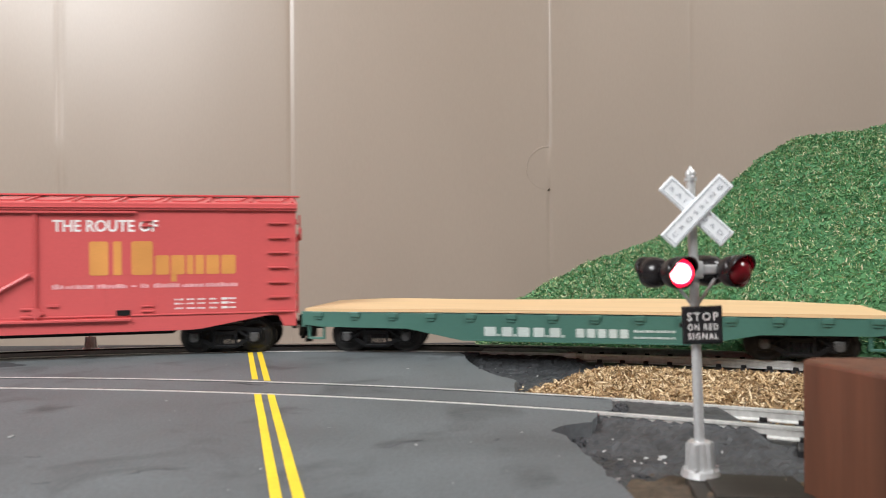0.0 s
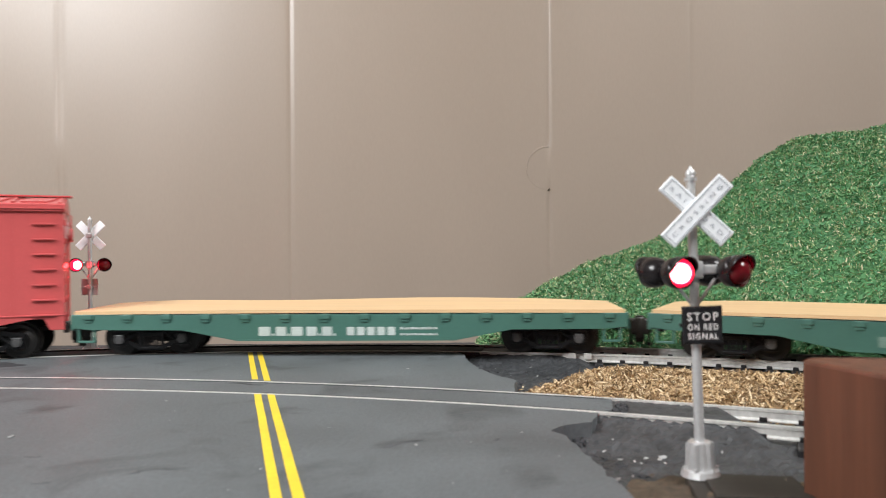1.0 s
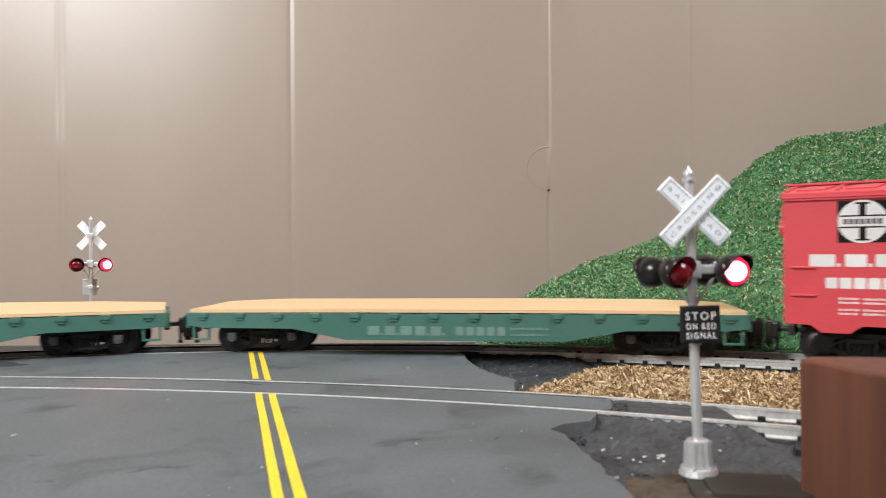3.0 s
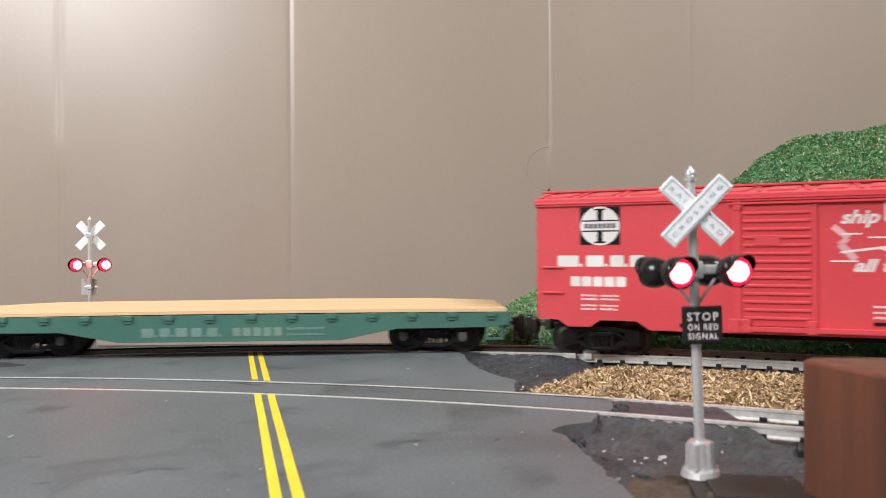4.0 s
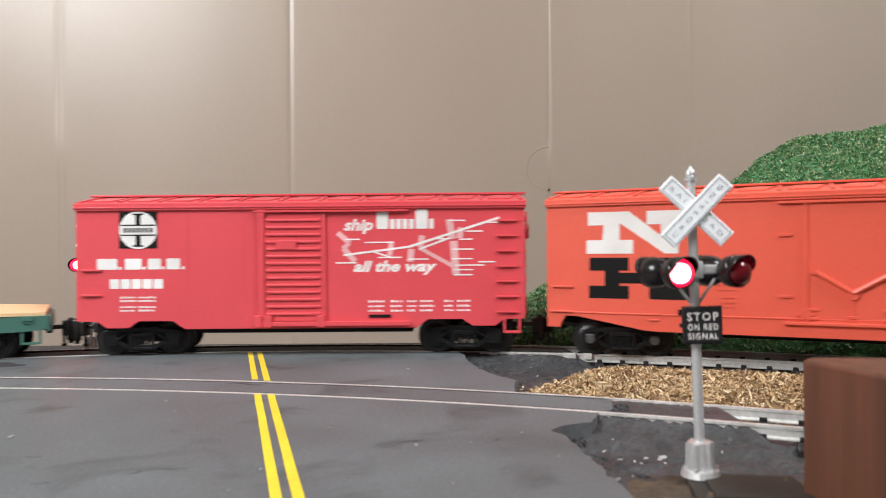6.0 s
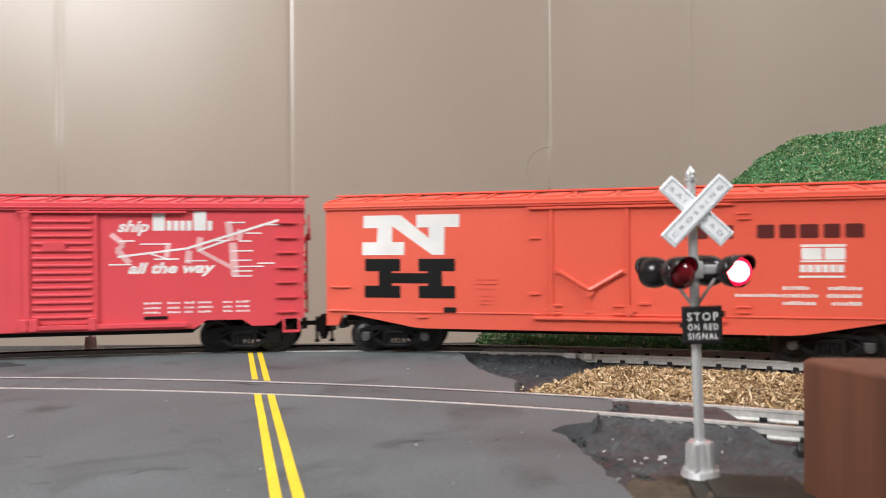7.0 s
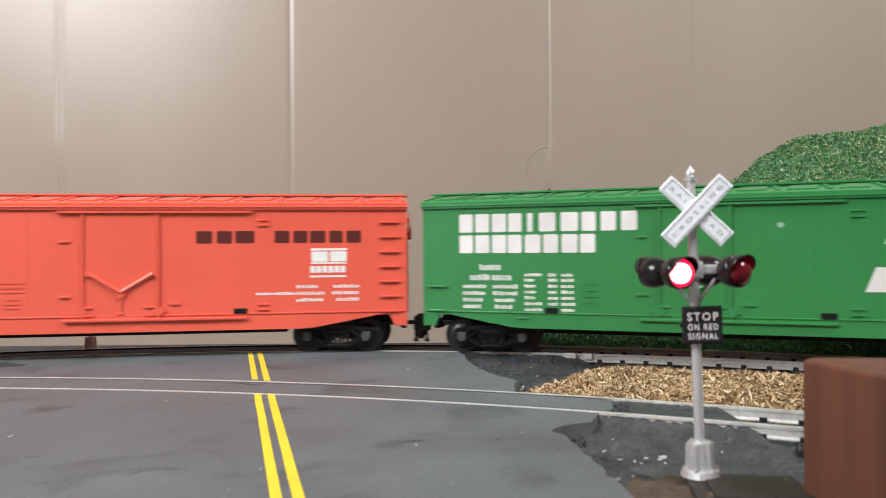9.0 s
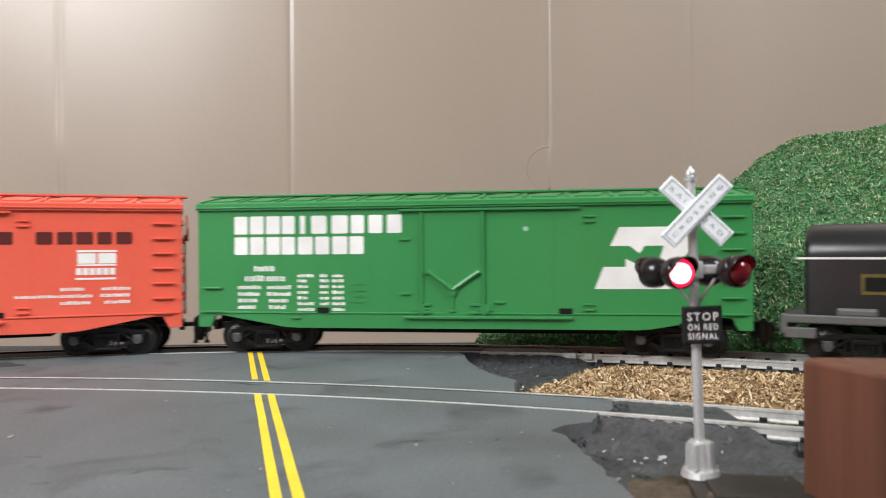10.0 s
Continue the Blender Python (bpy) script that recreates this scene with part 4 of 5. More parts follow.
def build_red_ribbed():
    h = 70.2
    car = boxcar("boxcar", "bright red model boxcar with a ribbed door and white lettering", h, M_RED, 52.8, 8.6, "rib")
    rib_door(car, -11.5, 7.5, M_RED)
    y = -W - 0.02
    # round white emblem on a black square
    bars("emblem_square", car, y, [(-56.6, -44.6, 34.0, 45.4)], M_BLACK, "black square behind the emblem")
    bm = bmesh.new()
    rod(bm, (-50.6, y - 0.14, 39.7), (-50.6, y, 39.7), 5.9, 40)
    em = part("emblem", bm, M_WHITE, car, "round white emblem")
    bars("emblem_cross", em, y - 0.14, [(x0 - 50.6, x1 - 50.6, z0 + 39.7, z1 + 39.7) for x0, x1, z0, z1 in
                                        ((-0.8, 0.8, 1.5, 5.0), (-0.8, 0.8, -5.0, -1.5), (-5.4, 5.4, 1.35, 1.75), (-5.4, 5.4, -1.75, -1.35),
                                         (-1.7, 1.7, 4.7, 5.2), (-1.7, 1.7, -5.2, -4.7))], M_BLACK)
    bars("emblem_bar", em, y - 0.16, [(a, b, 39.0, 40.4) for a, b in even(-55.2, -46.0, 7, 0.35)], M_GREY)
    name_row(car, y, [(-63.6, -57.2), (-54.8, -49.6), (-47.6, -43.6), (-41.8, -37.6)], 27.4, 30.8, M_WHITE)
    for x in (-56.4, -48.8, -42.9, -36.6):
        bars("stop_block", car, y, [(x - 0.45, x + 0.45, 27.4, 28.3)], M_WHITE)
    name_row(car, y, even(-59.6, -43.0, 5, 0.5), 21.4, 24.4, M_WHITE, "number_block")
    bars("fine_print", car, y, [(x, x + w, z, z + 0.75) for x, w in ((-56.4, 4.8), (-50.6, 5.4)) for z in (14.2, 15.3, 17.2, 18.3)], M_WHITE)
    # slogan
    letters("slogan", "ship", 5.0, M_WHITE, car, side(y, 13.6, 39.2), "white slanted slogan", bold=0.14, shear=0.3, width=9.2)
    name_row(car, y, [(24.0, 27.6), (36.2, 40.0)], 39.5, 45.6, M_WHITE)
    name_row(car, y, even(28.2, 35.6, 4, 0.5) + [(40.4, 41.8)], 39.5, 42.6, M_WHITE)
    letters("slogan", "all the way", 4.6, M_WHITE, car, side(y, 16.6, 26.3), "white slanted slogan", bold=0.16, shear=0.3, width=26.0)

    # route map: broad thin-printed bands, white lines, short captions
    def seg(x0, z0, x1, z1, w):
        d = Vector((x1 - x0, z1 - z0)).normalized()
        nx, nz = -d.y * w / 2, d.x * w / 2
        return [(x0 - nx, z0 - nz), (x1 - nx, z1 - nz), (x1 + nx, z1 + nz), (x0 + nx, z0 + nz)]
    for x0, z0, x1, z1, w in ((11.8, 38.4, 15.6, 35.2, 1.6), (15.4, 35.2, 13.4, 33.4, 1.4), (13.6, 33.6, 17.2, 29.4, 1.8), (28.6, 35.6, 28.0, 31.2, 1.6), (38.2, 37.4, 37.6, 33.6, 1.9),
                              (34.8, 33.2, 34.4, 29.2, 2.0), (46.6, 42.4, 47.6, 36.2, 2.2), (48.0, 35.6, 48.6, 25.2, 2.4), (50.4, 39.8, 49.8, 36.4, 2.0), (37.6, 33.4, 47.6, 27.8, 1.2)):
        polys("map_band", car, y - 0.01, [seg(x0, z0, x1, z1, w)], M_PINK)
    for x0, z0, x1, z1, w in ((13.7, 31.4, 34.2, 33.9, 0.65), (34.2, 33.9, 62.3, 42.8, 0.75), (37.2, 33.1, 46.9, 36.6, 0.6), (22.3, 32.6, 29.2, 30.4, 0.45)):
        polys("route_line", car, y - 0.03, [seg(x0, z0, x1, z1, w)], M_WHITE, "white route map line")
    for x0, x1, z in ((20.2, 29.2, 35.1), (14.2, 18.7, 36.1), (11.2, 17.7, 28.8), (46.4, 51.8, 41.8), (51.8, 57.0, 38.4), (49.8, 53.8, 35.9), (43.0, 46.9, 36.1), (47.4, 54.2, 32.8),
                      (47.4, 53.8, 29.8), (48.4, 57.5, 27.8), (55.6, 60.9, 28.8), (47.9, 54.0, 26.4), (47.9, 53.8, 24.8), (33.7, 40.1, 29.8), (24.3, 31.7, 30.4), (58.5, 62.6, 41.1)):
        bars("map_print", car, y - 0.05, [(x0, x1, z, z + 0.42)], M_WHITE)
    bars("fine_print", car, y, [(x, x + w, z, z + 0.8) for x, w in ((21.3, 5.0), (28.3, 3.6), (33.4, 2.8), (37.4, 4.4), (45.0, 3.0), (49.0, 4.0)) for z in (13.6, 15.0, 16.5)], M_WHITE)
    bars("sill_pocket", car, y - 0.2, [(21.3, 28.3, 11.9, 12.8)], M_BLACK)
    return car


def build_orange():
    h = 85.9
    car = boxcar("boxcar", "orange-red model boxcar with a large white and black emblem", h, M_ORANGE, 65.5, 8.3, "plug")
    plug_door(car, -13.5, 9.6, M_ORANGE)
    y = -W - 0.02
    N = [[(-72.8, 39.9), (-72.8, 43.9), (-60.4, 43.9), (-51.2, 36.6), (-51.2, 39.9), (-55.2, 39.9), (-55.2, 43.9), (-41.4, 43.9), (-41.4, 39.9), (-46.1, 39.9),
          (-46.3, 31.3), (-50.1, 31.3), (-63.2, 40.5), (-63.2, 35.4), (-59.3, 35.4), (-59.3, 31.3), (-73.3, 31.3), (-73.3, 35.4), (-68.4, 35.4), (-68.0, 39.9)]]
    polys("emblem_upper", car, y, N, M_WHITE, "white slab-shaped emblem half")
    polys("emblem_lower", car, y, [[(-72.6, 17.8), (-60.6, 17.8), (-60.6, 21.6), (-63.4, 21.6), (-63.4, 22.4), (-51.6, 22.4), (-51.6, 21.6), (-54.6, 21.6), (-54.6, 17.8),
                                    (-42.8, 17.8), (-42.8, 21.6), (-47.0, 21.6), (-47.0, 26.2), (-42.8, 26.2), (-42.8, 30.1), (-54.6, 30.1), (-54.6, 26.2), (-51.6, 26.2),
                                    (-51.6, 25.6), (-63.4, 25.6), (-63.4, 26.2), (-60.6, 26.2), (-60.6, 30.1), (-72.4, 30.1), (-72.4, 26.2), (-67.8, 26.2), (-67.8, 21.6), (-72.6, 21.6)]],
          M_BLACK, "black slab-shaped emblem half")
    name_row(car, y, [(20.4, 25.2), (26.6, 31.2), (32.2, 38.0)], 35.4, 39.2, M_DARKRED)
    name_row(car, y, [(44.2, 48.8), (50.0, 54.4), (55.2, 60.0), (61.2, 65.4), (66.6, 71.2)], 35.4, 39.2, M_DARKRED)
    bars("emblem_small", car, y, [(55.4, 66.8, 32.9, 33.6), (55.4, 66.6, 28.7, 29.2), (55.0, 66.4, 24.4, 25.0)] +
         [(a, b, 25.9, 28.0) for a, b in even(55.2, 66.2, 6, 0.35)], M_WHITE, "white reporting mark as bars")
    name_row(car, y, [(55.6, 60.8), (61.4, 66.6)], 29.4, 32.6, M_WHITE, "emblem_block")
    bars("fine_print", car, y, [(50.8, 57.4, 20.9, 22.2), (62.4, 70.6, 20.9, 22.2), (38.4, 50.4, 18.9, 20.0), (50.8, 59.6, 18.8, 20.1), (62.0, 70.6, 18.8, 20.1),
                                (50.8, 59.6, 16.7, 18.0), (63.2, 70.6, 16.7, 18.0)], M_WHITE)
    bars("vent_slats", car, y - 0.1, [(-36.5, -29.6, z, z + 0.4) for z in (23.6, 22.2, 20.8)] + [(-35, -31, z, z + 0.35) for z in (18.6, 17.2, 16)], M_ORANGE)
    return car


def build_green():
    h = 85.2
    car = boxcar("boxcar", "green model boxcar with white lettering and a white emblem", h, M_GREEN, 65.5, 8.6, "plug")
    plug_door(car, -12.6, 7.6, M_GREEN)
    y = -W - 0.02
    for row, (z0, z1) in ((((0, 45), (53, 100), (108, 155), (162, 205), (223, 240), (260, 312), (328, 382), (392, 435), (450, 495), (510, 557)), (38.2, 43.9)),
                                (((0, 45), (53, 100), (108, 155), (160, 205), (215, 265), (273, 320), (330, 380), (387, 433)), (31.7, 37.3))):
        name_row(car, y, [(-72.8 + a * 0.0977, -72.8 + b * 0.0977) for a, b in row], z0, z1, M_WHITE)
    data = [(-66.3, -59.6, 26.2, 28.4), (-69.4, -63.0, 23.0, 25.4), (-62.2, -56.0, 23.0, 25.4)]
    for k, z in enumerate((14.3, 16.4, 18.5, 20.6)):
        data += [(-71.7, -64.4 + (k - 2) * 0.8, z, z + 1.5), (-62.0 + (0 if k > 1 else 0.6), -54.4 + (k - 2) * 0.8, z, z + 1.5)]
    for k, z in enumerate((13.8, 15.6, 17.4, 19.2, 21.0, 22.8, 24.4)):
        data += [(-51.9, -48.6 + (2.4 if k in (0, 1, 6) else 0), z, z + 1.2), (-44.6, -41.8, z, z + 1.2), (-40.6, -37.0 + (0.6 if k < 2 else 0), z, z + 1.2)]
    bars("fine_print", car, y, data, M_WHITE, "white car data as bars")
    bars("vent_slats", car, y - 0.1, [(-34, -30, z, z + 0.3) for z in (22.2, 20.2, 18.4, 16.6)], M_GREEN)
    polys("emblem", car, y, [[(47.0, 33.6), (49.6, 39.2), (66.0, 39.2), (69.6, 38.2), (71.2, 35.6), (70.4, 32.6), (68.2, 30.4), (69.6, 28.0), (69.8, 24.4), (67.6, 21.8),
                              (64.0, 20.8), (42.4, 20.8), (45.0, 27.4), (51.4, 27.4), (51.4, 29.8), (56.2, 27.4), (60.2, 27.4), (61.2, 29.6), (62.4, 33.6), (57.0, 33.6), (55.4, 31.4), (52.6, 33.6)]],
          M_WHITE, "white slanted emblem shape").location.x = -2.2 * MM
    # Small round spot, paler than the body colour.
    bm = bmesh.new()
    rod(bm, (19.8, y - 0.1, 39.0), (19.8, y, 39.0), 0.8, 14)
    part("paint_spot", bm, mat("pale_green_spot", (0.35, 0.55, 0.40), 0.5), car, "small round pale green spot")
    return car


def build_faded():
    h = 85.9
    car = boxcar("boxcar", "faded red model boxcar with white and gold lettering", h, M_FADED, 65.5, 8.3, "plug")
    plug_door(car, -13.5, 9.6, M_FADED)
    y = -W - 0.02
    letters("lettering", "THE ROUTE OF", 5.0, M_WHITE, car, side(y, 13.8, 39.3), "white lettering", bold=0.10, width=30.0)
    name_row(car, y, [(24.0, 29.4), (30.8, 33.2), (36.0, 42.2)], 25.8, 36.2, M_GOLD)
    name_row(car, y, [(43.0, 47.0), (47.6, 51.6), (52.2, 54.2), (54.8, 57.4), (58.0, 62.0), (62.6, 67.0)], 25.8, 31.8, M_GOLD)
    bars("name_tail", car, y, [(47.6, 49.2, 23.6, 25.9)], M_GOLD)
    bars("fine_print", car, y, [(13.6, 16.8, 21.6, 23.4), (17.4, 19.6, 21.6, 23.0), (20.2, 25.4, 21.6, 23.2), (26.2, 34.6, 21.6, 23.2), (36.0, 37.4, 22.1, 22.6), (38.6, 41.2, 21.6, 23.2),
                                (42.4, 50.0, 21.6, 23.3), (50.8, 57.4, 21.6, 23.0), (58.0, 67.8, 21.6, 23.2)], M_PINK, "small white slogan as bars")
    bars("fine_print", car, y, [(x, x + w, z, z + 0.7) for x, w in ((48.6, 2.6), (52.2, 2.4), (55.4, 2.2), (59, 2.6), (62.6, 2.0), (65, 2.2)) for z in (14.8, 16.3, 17.6)], M_WHITE)
    return car


def flatcar(label, bright):
    h = 86.6
    car = empty("flatcar", label, "train car", "cars of the train")
    t = 65.0
    low = [(-h, 9.0), (-h + 6, 8.4), (-51.5, 8.4), (-34, 4.9), (34, 4.9), (51.5, 8.4), (h - 6, 8.4), (h, 9.0)]
    bm = bmesh.new()
    for s in (-1, 1):
        extrude_outline(bm, low + [(h, 13.2), (-h, 13.2)], s * W - 0.7, s * W + 0.7, 0.12)
    part("side_sill", bm, M_TEAL, car)
    bm = bmesh.new()
    box(bm, -h, h, -W + 0.7, W - 0.7, 10.6, 13.0)
    for s in (-1, 1):
        box(bm, s * h - 0.8, s * h + 0.8, -W, W, 8.2, 13.2, 0.2)
    part("frame", bm, M_TEAL, car)
    bm = bmesh.new()
    for s in (-1, 1):
        box(bm, -h + 8, h - 8, s * 3 - 1, s * 3 + 1, 6.4, 10.6)
    part("underframe", bm, M_UNDER, car, "black underframe")
    pk = bmesh.new()
    box(pk, -1.5, 1.5, -W - 1.4, -W - 0.6, 11.6, 13.3, 0.25)
    box(pk, -1.1, 1.1, -W - 1.1, -W - 0.6, 10.7, 11.8, 0.25)
    p0 = part("stake_pocket", pk, M_TEAL, car)
    for k in range(14):
        m = pm(-h + 5.4 + (2 * h - 10.8) * k / 13, 0, 0)
        if k == 0:
            p0.matrix_basis = m
        else:
            share("stake_pocket", p0.data, car, m)
    # warped thin deck
    bm = bmesh.new()
    nx, ny = 44, 8
    top, bot = [], []
    for i in range(nx + 1):
        x = -h + 0.6 + (2 * h - 1.2) * i / nx
        f = 1 - (x / h) ** 2
        e = max(0.0, (abs(x) - (h - 9)) / 9)
        rowt, rowb = [], []
        for j in range(ny + 1):
            yy = -W - 0.9 + (2 * W + 1.8) * j / ny
            q = (yy + W) / (2 * W)
            z = 13.35 + 0.35 * f + 1.15 * q * (0.35 + 0.65 * min(1, f * 2.2)) + bright * 0.4 * math.sin(x * 0.05) * q * f
            rowt.append(bm.verts.new((x, yy * (1 - 0.05 * e), z + 0.9)))
            rowb.append(bm.verts.new((x, yy * (1 - 0.05 * e), z - 0.1)))
        top.append(rowt)
        bot.append(rowb)
    for i in range(nx):
        for j in range(ny):
            bm.faces.new((top[i][j], top[i + 1][j], top[i + 1][j + 1], top[i][j + 1]))
            bm.faces.new((bot[i][j], bot[i][j + 1], bot[i + 1][j + 1], bot[i + 1][j]))
        bm.faces.new((top[i][0], bot[i][0], bot[i + 1][0], top[i + 1][0]))
        bm.faces.new((top[i][ny], top[i + 1][ny], bot[i + 1][ny], bot[i][ny]))
    bm.faces.new(top[0] + list(reversed(bot[0])))
    bm.faces.new(list(reversed(top[-1])) + bot[-1])
    part("deck", bm, M_DECK, car, "warped tan wooden deck")
    y = -W - 0.74
    m = M_DULL if bright > 0.5 else mat("worn_pale_lettering", (0.16, 0.26, 0.22), 0.5, grain=2500, vary=0.2, bump=0)
    name_row(car, y, [(-27.0, -23.4), (-21.6, -18.4), (-16.8, -13.2), (-12.0, -8.8), (-7.2, -4.0)], 6.5, 9.3, m)
    for x in (-22.6, -17.6, -8.0, -3.2):
        bars("stop_block", car, y, [(x - 0.35, x + 0.35, 6.5, 7.2)], m)
    name_row(car, y, even(0.6, 15.6, 5, 0.8), 6.6, 9.2, m, "number_block")
    bars("fine_print", car, y, [(17.2, 28.6, 8.3, 9.2), (17.2, 28.6, 6.5, 7.3)], m)
    bm = bmesh.new()
    box(bm, -33.6, 33.6, y - 0.12, y + 0.3, 4.95, 5.4)
    part("lower_lip", bm, M_TEAL, car)
    for s in (-1, 1):
        st = bmesh.new()
        for q in (h - 7, h - 2):
            box(st, s * q - 0.35, s * q + 0.35, -W - 0.4, -W + 0.4, 4.6, 8.8)
        box(st, min(s * (h - 7.3), s * (h - 1.7)), max(s * (h - 7.3), s * (h - 1.7)), -W - 0.5, -W + 0.5, 4.3, 5.0, 0.1)
        part("step", st, M_TEAL, car)
        add_truck(car, s * t, t)
        add_coupler(car, s * h, s)
    return car


def build_tender():
    car = empty("tender", "glossy black model locomotive tender on a grey frame", "train car", "cars of the train")
    h = 58.0
    bm = bmesh.new()
    pts = [(-13.2, 13.6)] + [(-13.2 * math.cos(a), 30.5 + 9.0 * math.sin(a)) for a in [k * math.pi / 32 for k in range(33)]] + [(13.2, 13.6)]
    rings = []
    for x, k in ((-h + 6.0, 0.90), (-h + 6.3, 0.95), (-h + 7.2, 0.985), (-h + 8.6, 1.0), (h - 6.6, 1.0), (h - 4.4, 0.95), (h - 4.0, 0.90)):
        rings.append([bm.verts.new((x, y * k, 13.6 + (z - 13.6) * (0.5 + 0.5 * k))) for y, z in pts])
    for ra, rb in zip(rings, rings[1:]):
        for i in range(len(pts) - 1):
            f = bm.faces.new((ra[i], rb[i], rb[i + 1], ra[i + 1]))
            f.smooth = True
    bm.faces.new(rings[0])
    bm.faces.new(list(reversed(rings[-1])))
    part("tank", bm, M_TANK, car, "glossy black tank with a rounded top")
    bars("white_line", car, -13.3, [(-h + 4, h - 4, 29.4, 30.0)], M_WHITE, "thin white band")
    bars("name_plate", car, -13.4, [(-h + 20, -h + 44, 19.8, 25.4)], mat("gold_plate", (0.16, 0.12, 0.03), 0.4, 0.3), "dull gold plate")
    bars("name_panel", car, -13.47, [(-h + 20.8, -h + 43.2, 20.7, 24.5)], M_BLACK)
    bm = bmesh.new()
    box(bm, -h, h, -14.2, 14.2, 11.4, 13.8, 0.4)
    box(bm, -h, -h + 1.6, -14.4, 14.4, 8.4, 13.9, 0.3)
    box(bm, -h + 1, -h + 9, -14.6, -12, 7.2, 10.2, 0.3)
    box(bm, -h + 14, -h + 24, -13.9, -11, 13.4, 16.0, 0.8)
    part("frame", bm, M_GREY, car, "dull grey frame")
    for s in (-1, 1):
        add_truck(car, s * 38, 38)
        add_coupler(car, s * h, s)
    return car


# ---- crossing signals ----


def crossing_signal(label, front, seen, tilt, reach=4.2, tall=0.0):
    sig = empty("crossing_signal", label, "signal", "crossing signals")
    bm = bmesh.new()
    rod(bm, (0, 0, 5), (0, 0, 45.4 + tall), 0.78, 16, 0.70)
    rod(bm, (0, 0, 45.3 + tall), (0, 0, 45.8 + tall), 0.95, 16)
    bmesh.ops.create_uvsphere(bm, u_segments=14, v_segments=8, radius=0.8, matrix=Matrix.Translation((0, 0, 46.4 + tall)))
    rod(bm, (0, 0, 46.9 + tall), (0, 0, 47.7 + tall), 0.45, 10, 0.05)
    part("post", bm, M_SILVER, sig, "silver painted post", smooth=False)
    bm = bmesh.new()
    rod(bm, (0, 0, 1.0), (0, 0, 5.2), 2.1, 12, 1.75)
    rod(bm, (0, 0, 0), (0, 0, 1.0), 3.0, 20, 2.7)
    for k in range(6):
        a = 2 * math.pi * k / 6
        rod(bm, (1.95 * math.cos(a), 1.95 * math.sin(a), 0.9), (1.7 * math.cos(a), 1.7 * math.sin(a), 5.0), 0.4, 6)
        rod(bm, (2.5 * math.cos(a), 2.5 * math.sin(a), 0.8), (2.5 * math.cos(a), 2.5 * math.sin(a), 1.4), 0.25, 6)
    part("pedestal", bm, M_SILVER, sig, "silver flared pedestal")
    # crossbuck boards
    for k, (ang, text) in enumerate(((45, "CROSSING"), (-45, "RAILROAD"))):
        bm = bmesh.new()
        box(bm, -6.4, 6.4, -0.3, 0.3, -1.45, 1.45, 0.18)
        bd = part("crossbuck_board", bm, M_BUCK, sig, "white crossbuck board")
        bd.matrix_basis = pm(0.35, -1.15 - 0.45 * (1 - k), 40.6 + tall, 0, -ang, 0)
        rim = bmesh.new()
        for z in (-1.08, 1.08):
            box(rim, -5.9, 5.9, -0.37, -0.28, z - 0.06, z + 0.06)
        for x in (-5.9, 5.9):
            box(rim, x - 0.06, x + 0.06, -0.37, -0.28, -1.08, 1.08)
        part("border_line", rim, M_PALE, bd)
        letters("lettering", text, 0.9, M_PALE, bd, side(-0.34, 0, -0.35), "grey lettering", bold=0.0, spacing=1.7, width=10.6, align="CENTER", thick=0.02)
    bm = bmesh.new()
    box(bm, -1.2, 1.2, -1.0, 0.9, 39.8 + tall, 41.4 + tall, 0.2)
    part("clamp", bm, M_SILVER, sig, "silver clamp")
    # lamp bracket
    bm = bmesh.new()
    box(bm, -reach, reach, -0.6, 0.6, 30.9, 32.3, 0.2)
    box(bm, -1.2, 1.2, -1.1, 1.1, 30.3, 32.9, 0.2)
    for s in (-1, 1):
        rod(bm, (s * 3.2, 0, 30.2), (s * 0.6, 0, 26.5), 0.26, 8)
    part("bracket", bm, M_SILVER, sig, "silver crossarm bracket")
    hood = bmesh.new()
    n = 24
    for (r0, y0), (r1, y1) in zip(((0.5, 3.0), (1.3, 2.75), (1.9, 2.2), (2.28, 1.4), (2.45, 0.4)), ((1.3, 2.75), (1.9, 2.2), (2.28, 1.4), (2.45, 0.4), (2.45, -0.7))):
        ra = [hood.verts.new((r0 * math.cos(2 * math.pi * k / n), y0, r0 * math.sin(2 * math.pi * k / n))) for k in range(n)]
        rb = [hood.verts.new((r1 * math.cos(2 * math.pi * k / n), y1, r1 * math.sin(2 * math.pi * k / n))) for k in range(n)]
        for k in range(n):
            hood.faces.new((ra[k], ra[(k + 1) % n], rb[(k + 1) % n], rb[k]))
        if y0 == 3.0:
            hood.faces.new(ra)
    vis = [math.radians(a) for a in range(0, 181, 10)]
    va = [hood.verts.new((2.45 * math.cos(a), -0.7, 2.45 * math.sin(a))) for a in vis]
    vb = [hood.verts.new((2.5 * math.cos(a), -0.75 - 1.5 * max(0.0, math.sin(a)) ** 0.6, 2.5 * math.sin(a))) for a in vis]
    for k in range(len(va) - 1):
        hood.faces.new((va[k], va[k + 1], vb[k + 1], vb[k]))
    ca = [hood.verts.new((2.4 * math.cos(2 * math.pi * k / n), 0.0, 2.4 * math.sin(2 * math.pi * k / n))) for k in range(n)]
    cb = [hood.verts.new((2.18 * math.cos(2 * math.pi * k / n), -0.05, 2.18 * math.sin(2 * math.pi * k / n))) for k in range(n)]
    for k in range(n):
        hood.faces.new((ca[k], ca[(k + 1) % n], cb[(k + 1) % n], cb[k]))
    bmesh.ops.remove_doubles(hood, verts=hood.verts, dist=0.001)
    for f in hood.faces:
        f.smooth = len(f.verts) == 4
